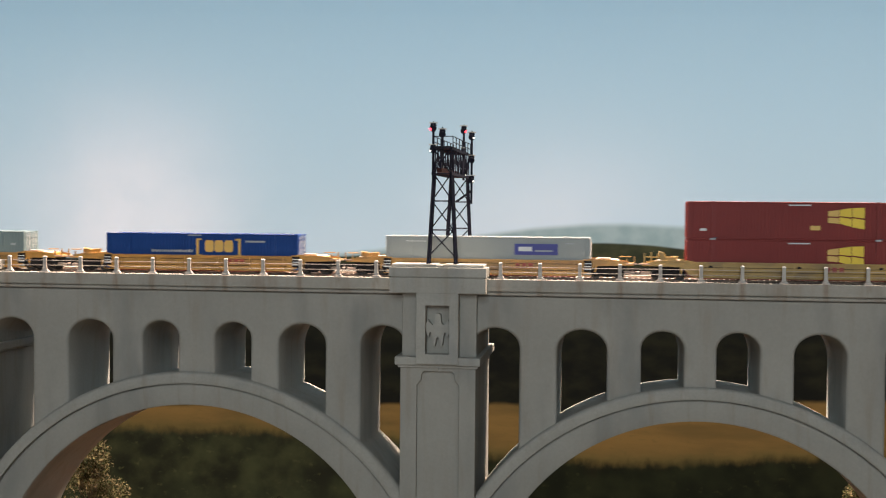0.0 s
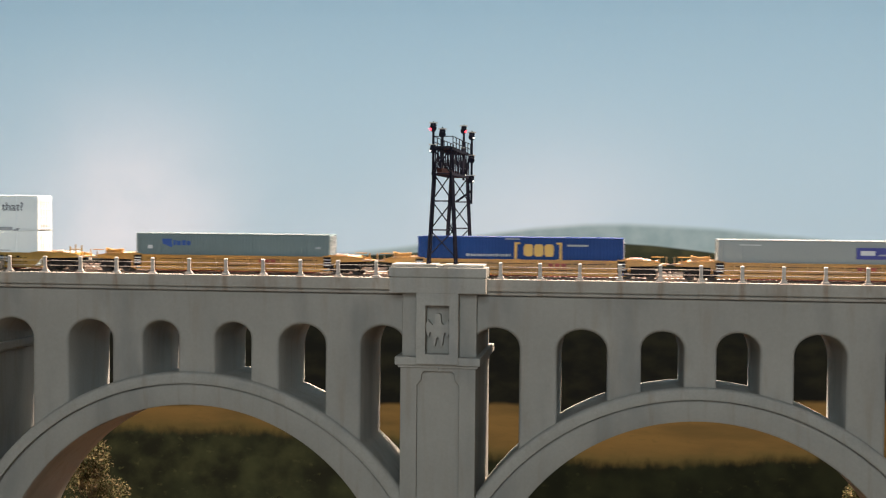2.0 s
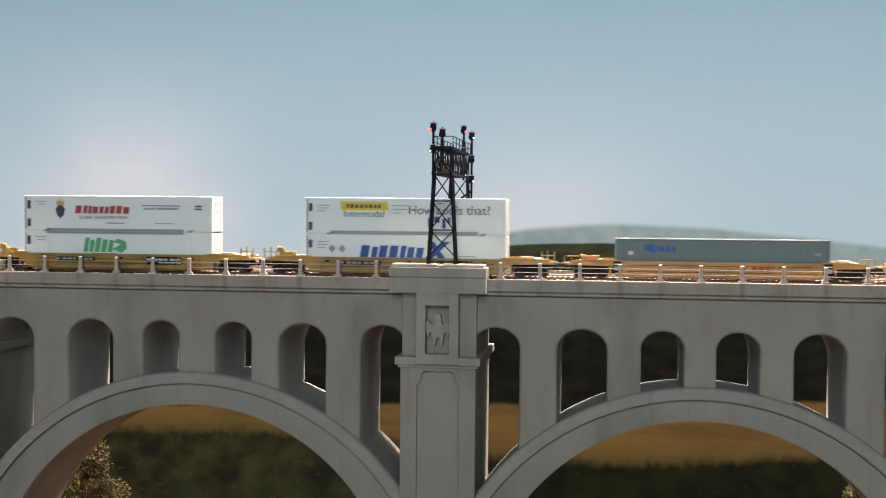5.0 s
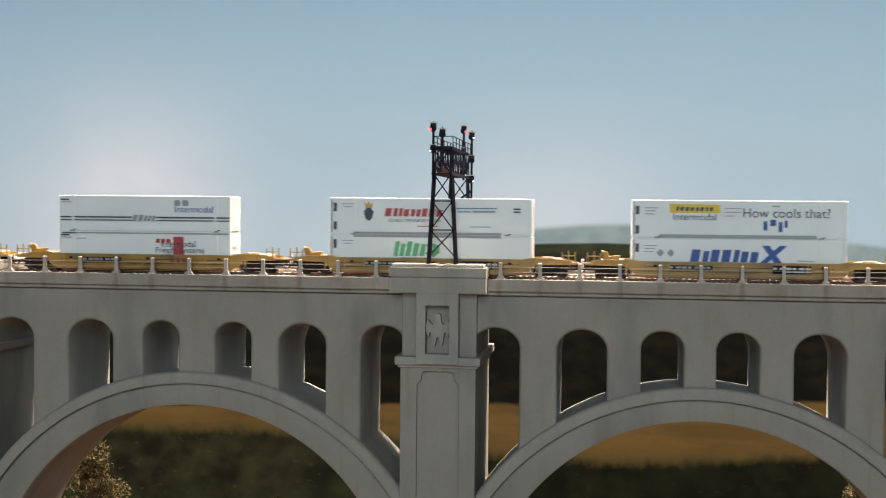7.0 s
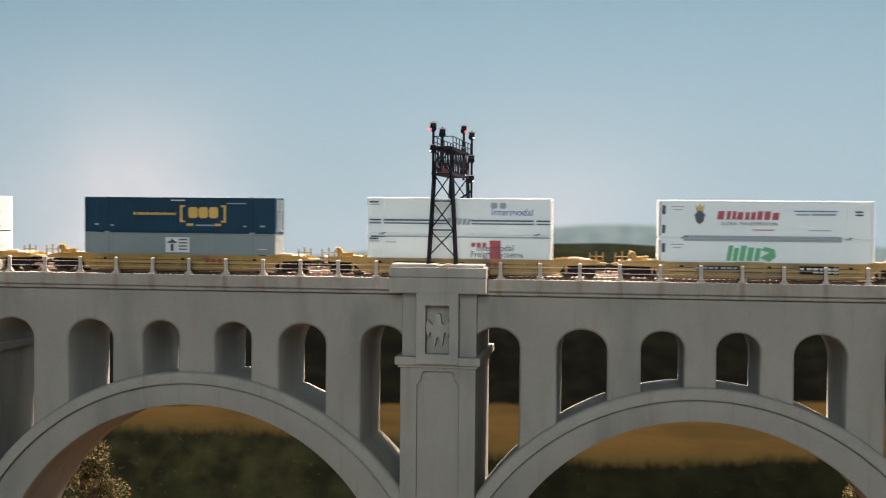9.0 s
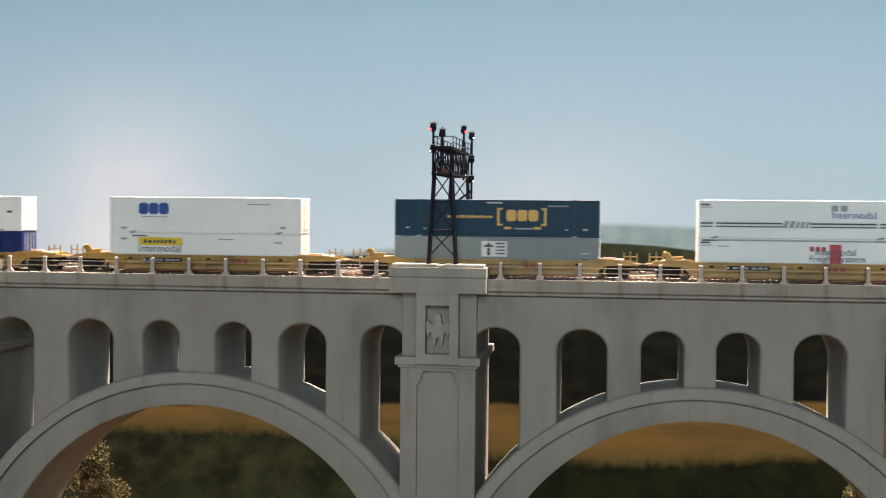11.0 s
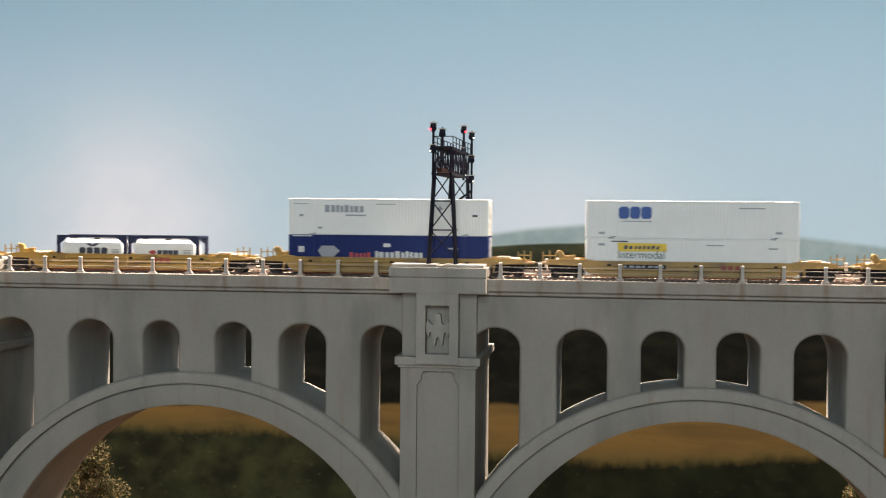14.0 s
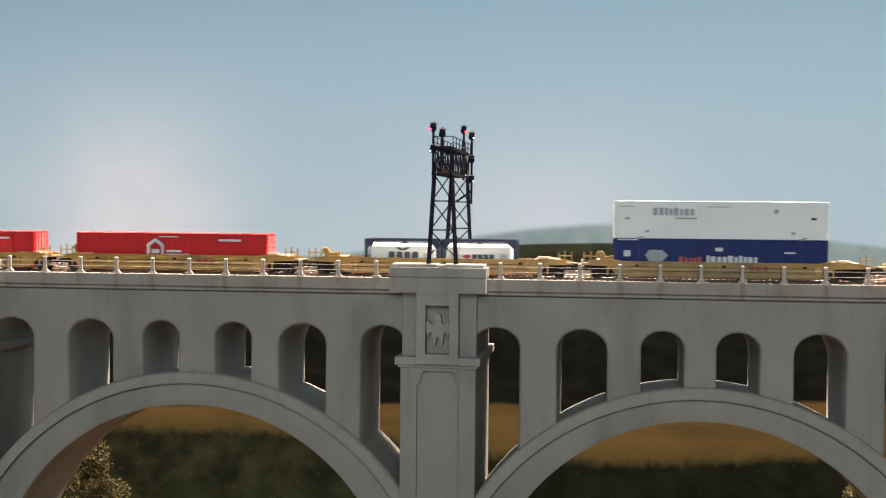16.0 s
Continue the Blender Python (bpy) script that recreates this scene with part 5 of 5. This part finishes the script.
rng = np.random.default_rng(4)
cl = []
for k in range(420):
    x, y = rng.uniform(-1.0, 0.85), rng.uniform(0.64, 0.78)
    top = 0.030 + 0.030 * max(0.0, noise.noise((x * 7, 0.0, 5)))
    cl.append((x, y, terrain(x, y) + rng.uniform(0.0, top), rng.uniform(0.006, 0.013)))
bush = new("undergrowth", leaves("undergrowth", cl, 170, 0.0013, LEAF, 7))
tagged(bush, "dark olive scenic undergrowth along the ravine slope", "undergrowth", kind="stuff")


def tree(x, y, top, radius, seed, label):
    base = terrain(x, y) - 0.004
    t = new("tree")
    tagged(t, label, "tree", "trees by the viaduct")
    rng = np.random.default_rng(seed)
    hgt = top - base
    tb = rod(BM(), (0, 0, 0), (0.002, 0.001, hgt * 0.5), 0.0042, 9, 0.0026)
    rod(tb, (0.002, 0.001, hgt * 0.5), (0.0, 0, hgt * 0.93), 0.0026, 7, 0.0006)
    cs = []
    for k in range(70):
        h = rng.uniform(0.15, 0.95)
        a = rng.uniform(0, 2 * math.pi)
        rr = radius * (1.0 - h) ** 0.8 * rng.uniform(0.5, 1.05) + 0.003
        tip = (rr * math.cos(a), rr * math.sin(a), hgt * h)
        rod(tb, (0, 0, max(hgt * (h - 0.16), 0.01)), tip, 0.0011, 5, 0.0003)
        cs.append((*tip, radius * (0.18 + 0.14 * rng.random()) * (1.3 - 0.8 * h)))
        cs.append((tip[0] * 0.55, tip[1] * 0.55, hgt * (h + 0.02), radius * 0.2 * (1.2 - 0.7 * h)))
    cs.append((0, 0, hgt * 0.965, radius * 0.08))
    part("trunk", tb, BARK, t)
    cr = new("crown", leaves("crown", cs, 190, 0.00140, TREE_LEAF, seed + 1))
    cr.parent = t
    t.matrix_basis = pose(x, y, base)


tree(-0.468, 0.30, 0.217, 0.085, 3, "pale autumn-green model tree below the arch")
tree(0.428, 0.30, 0.200, 0.075, 9, "pale autumn-green model tree half behind the arch")


def motions():
    for ob, (s, z) in MOVERS:
        walk(ob, [(t, pose(s + SPEED * t, 0, z)) for t in (0.0, 4.0, 8.0, 12.0, 16.0)])


motions()
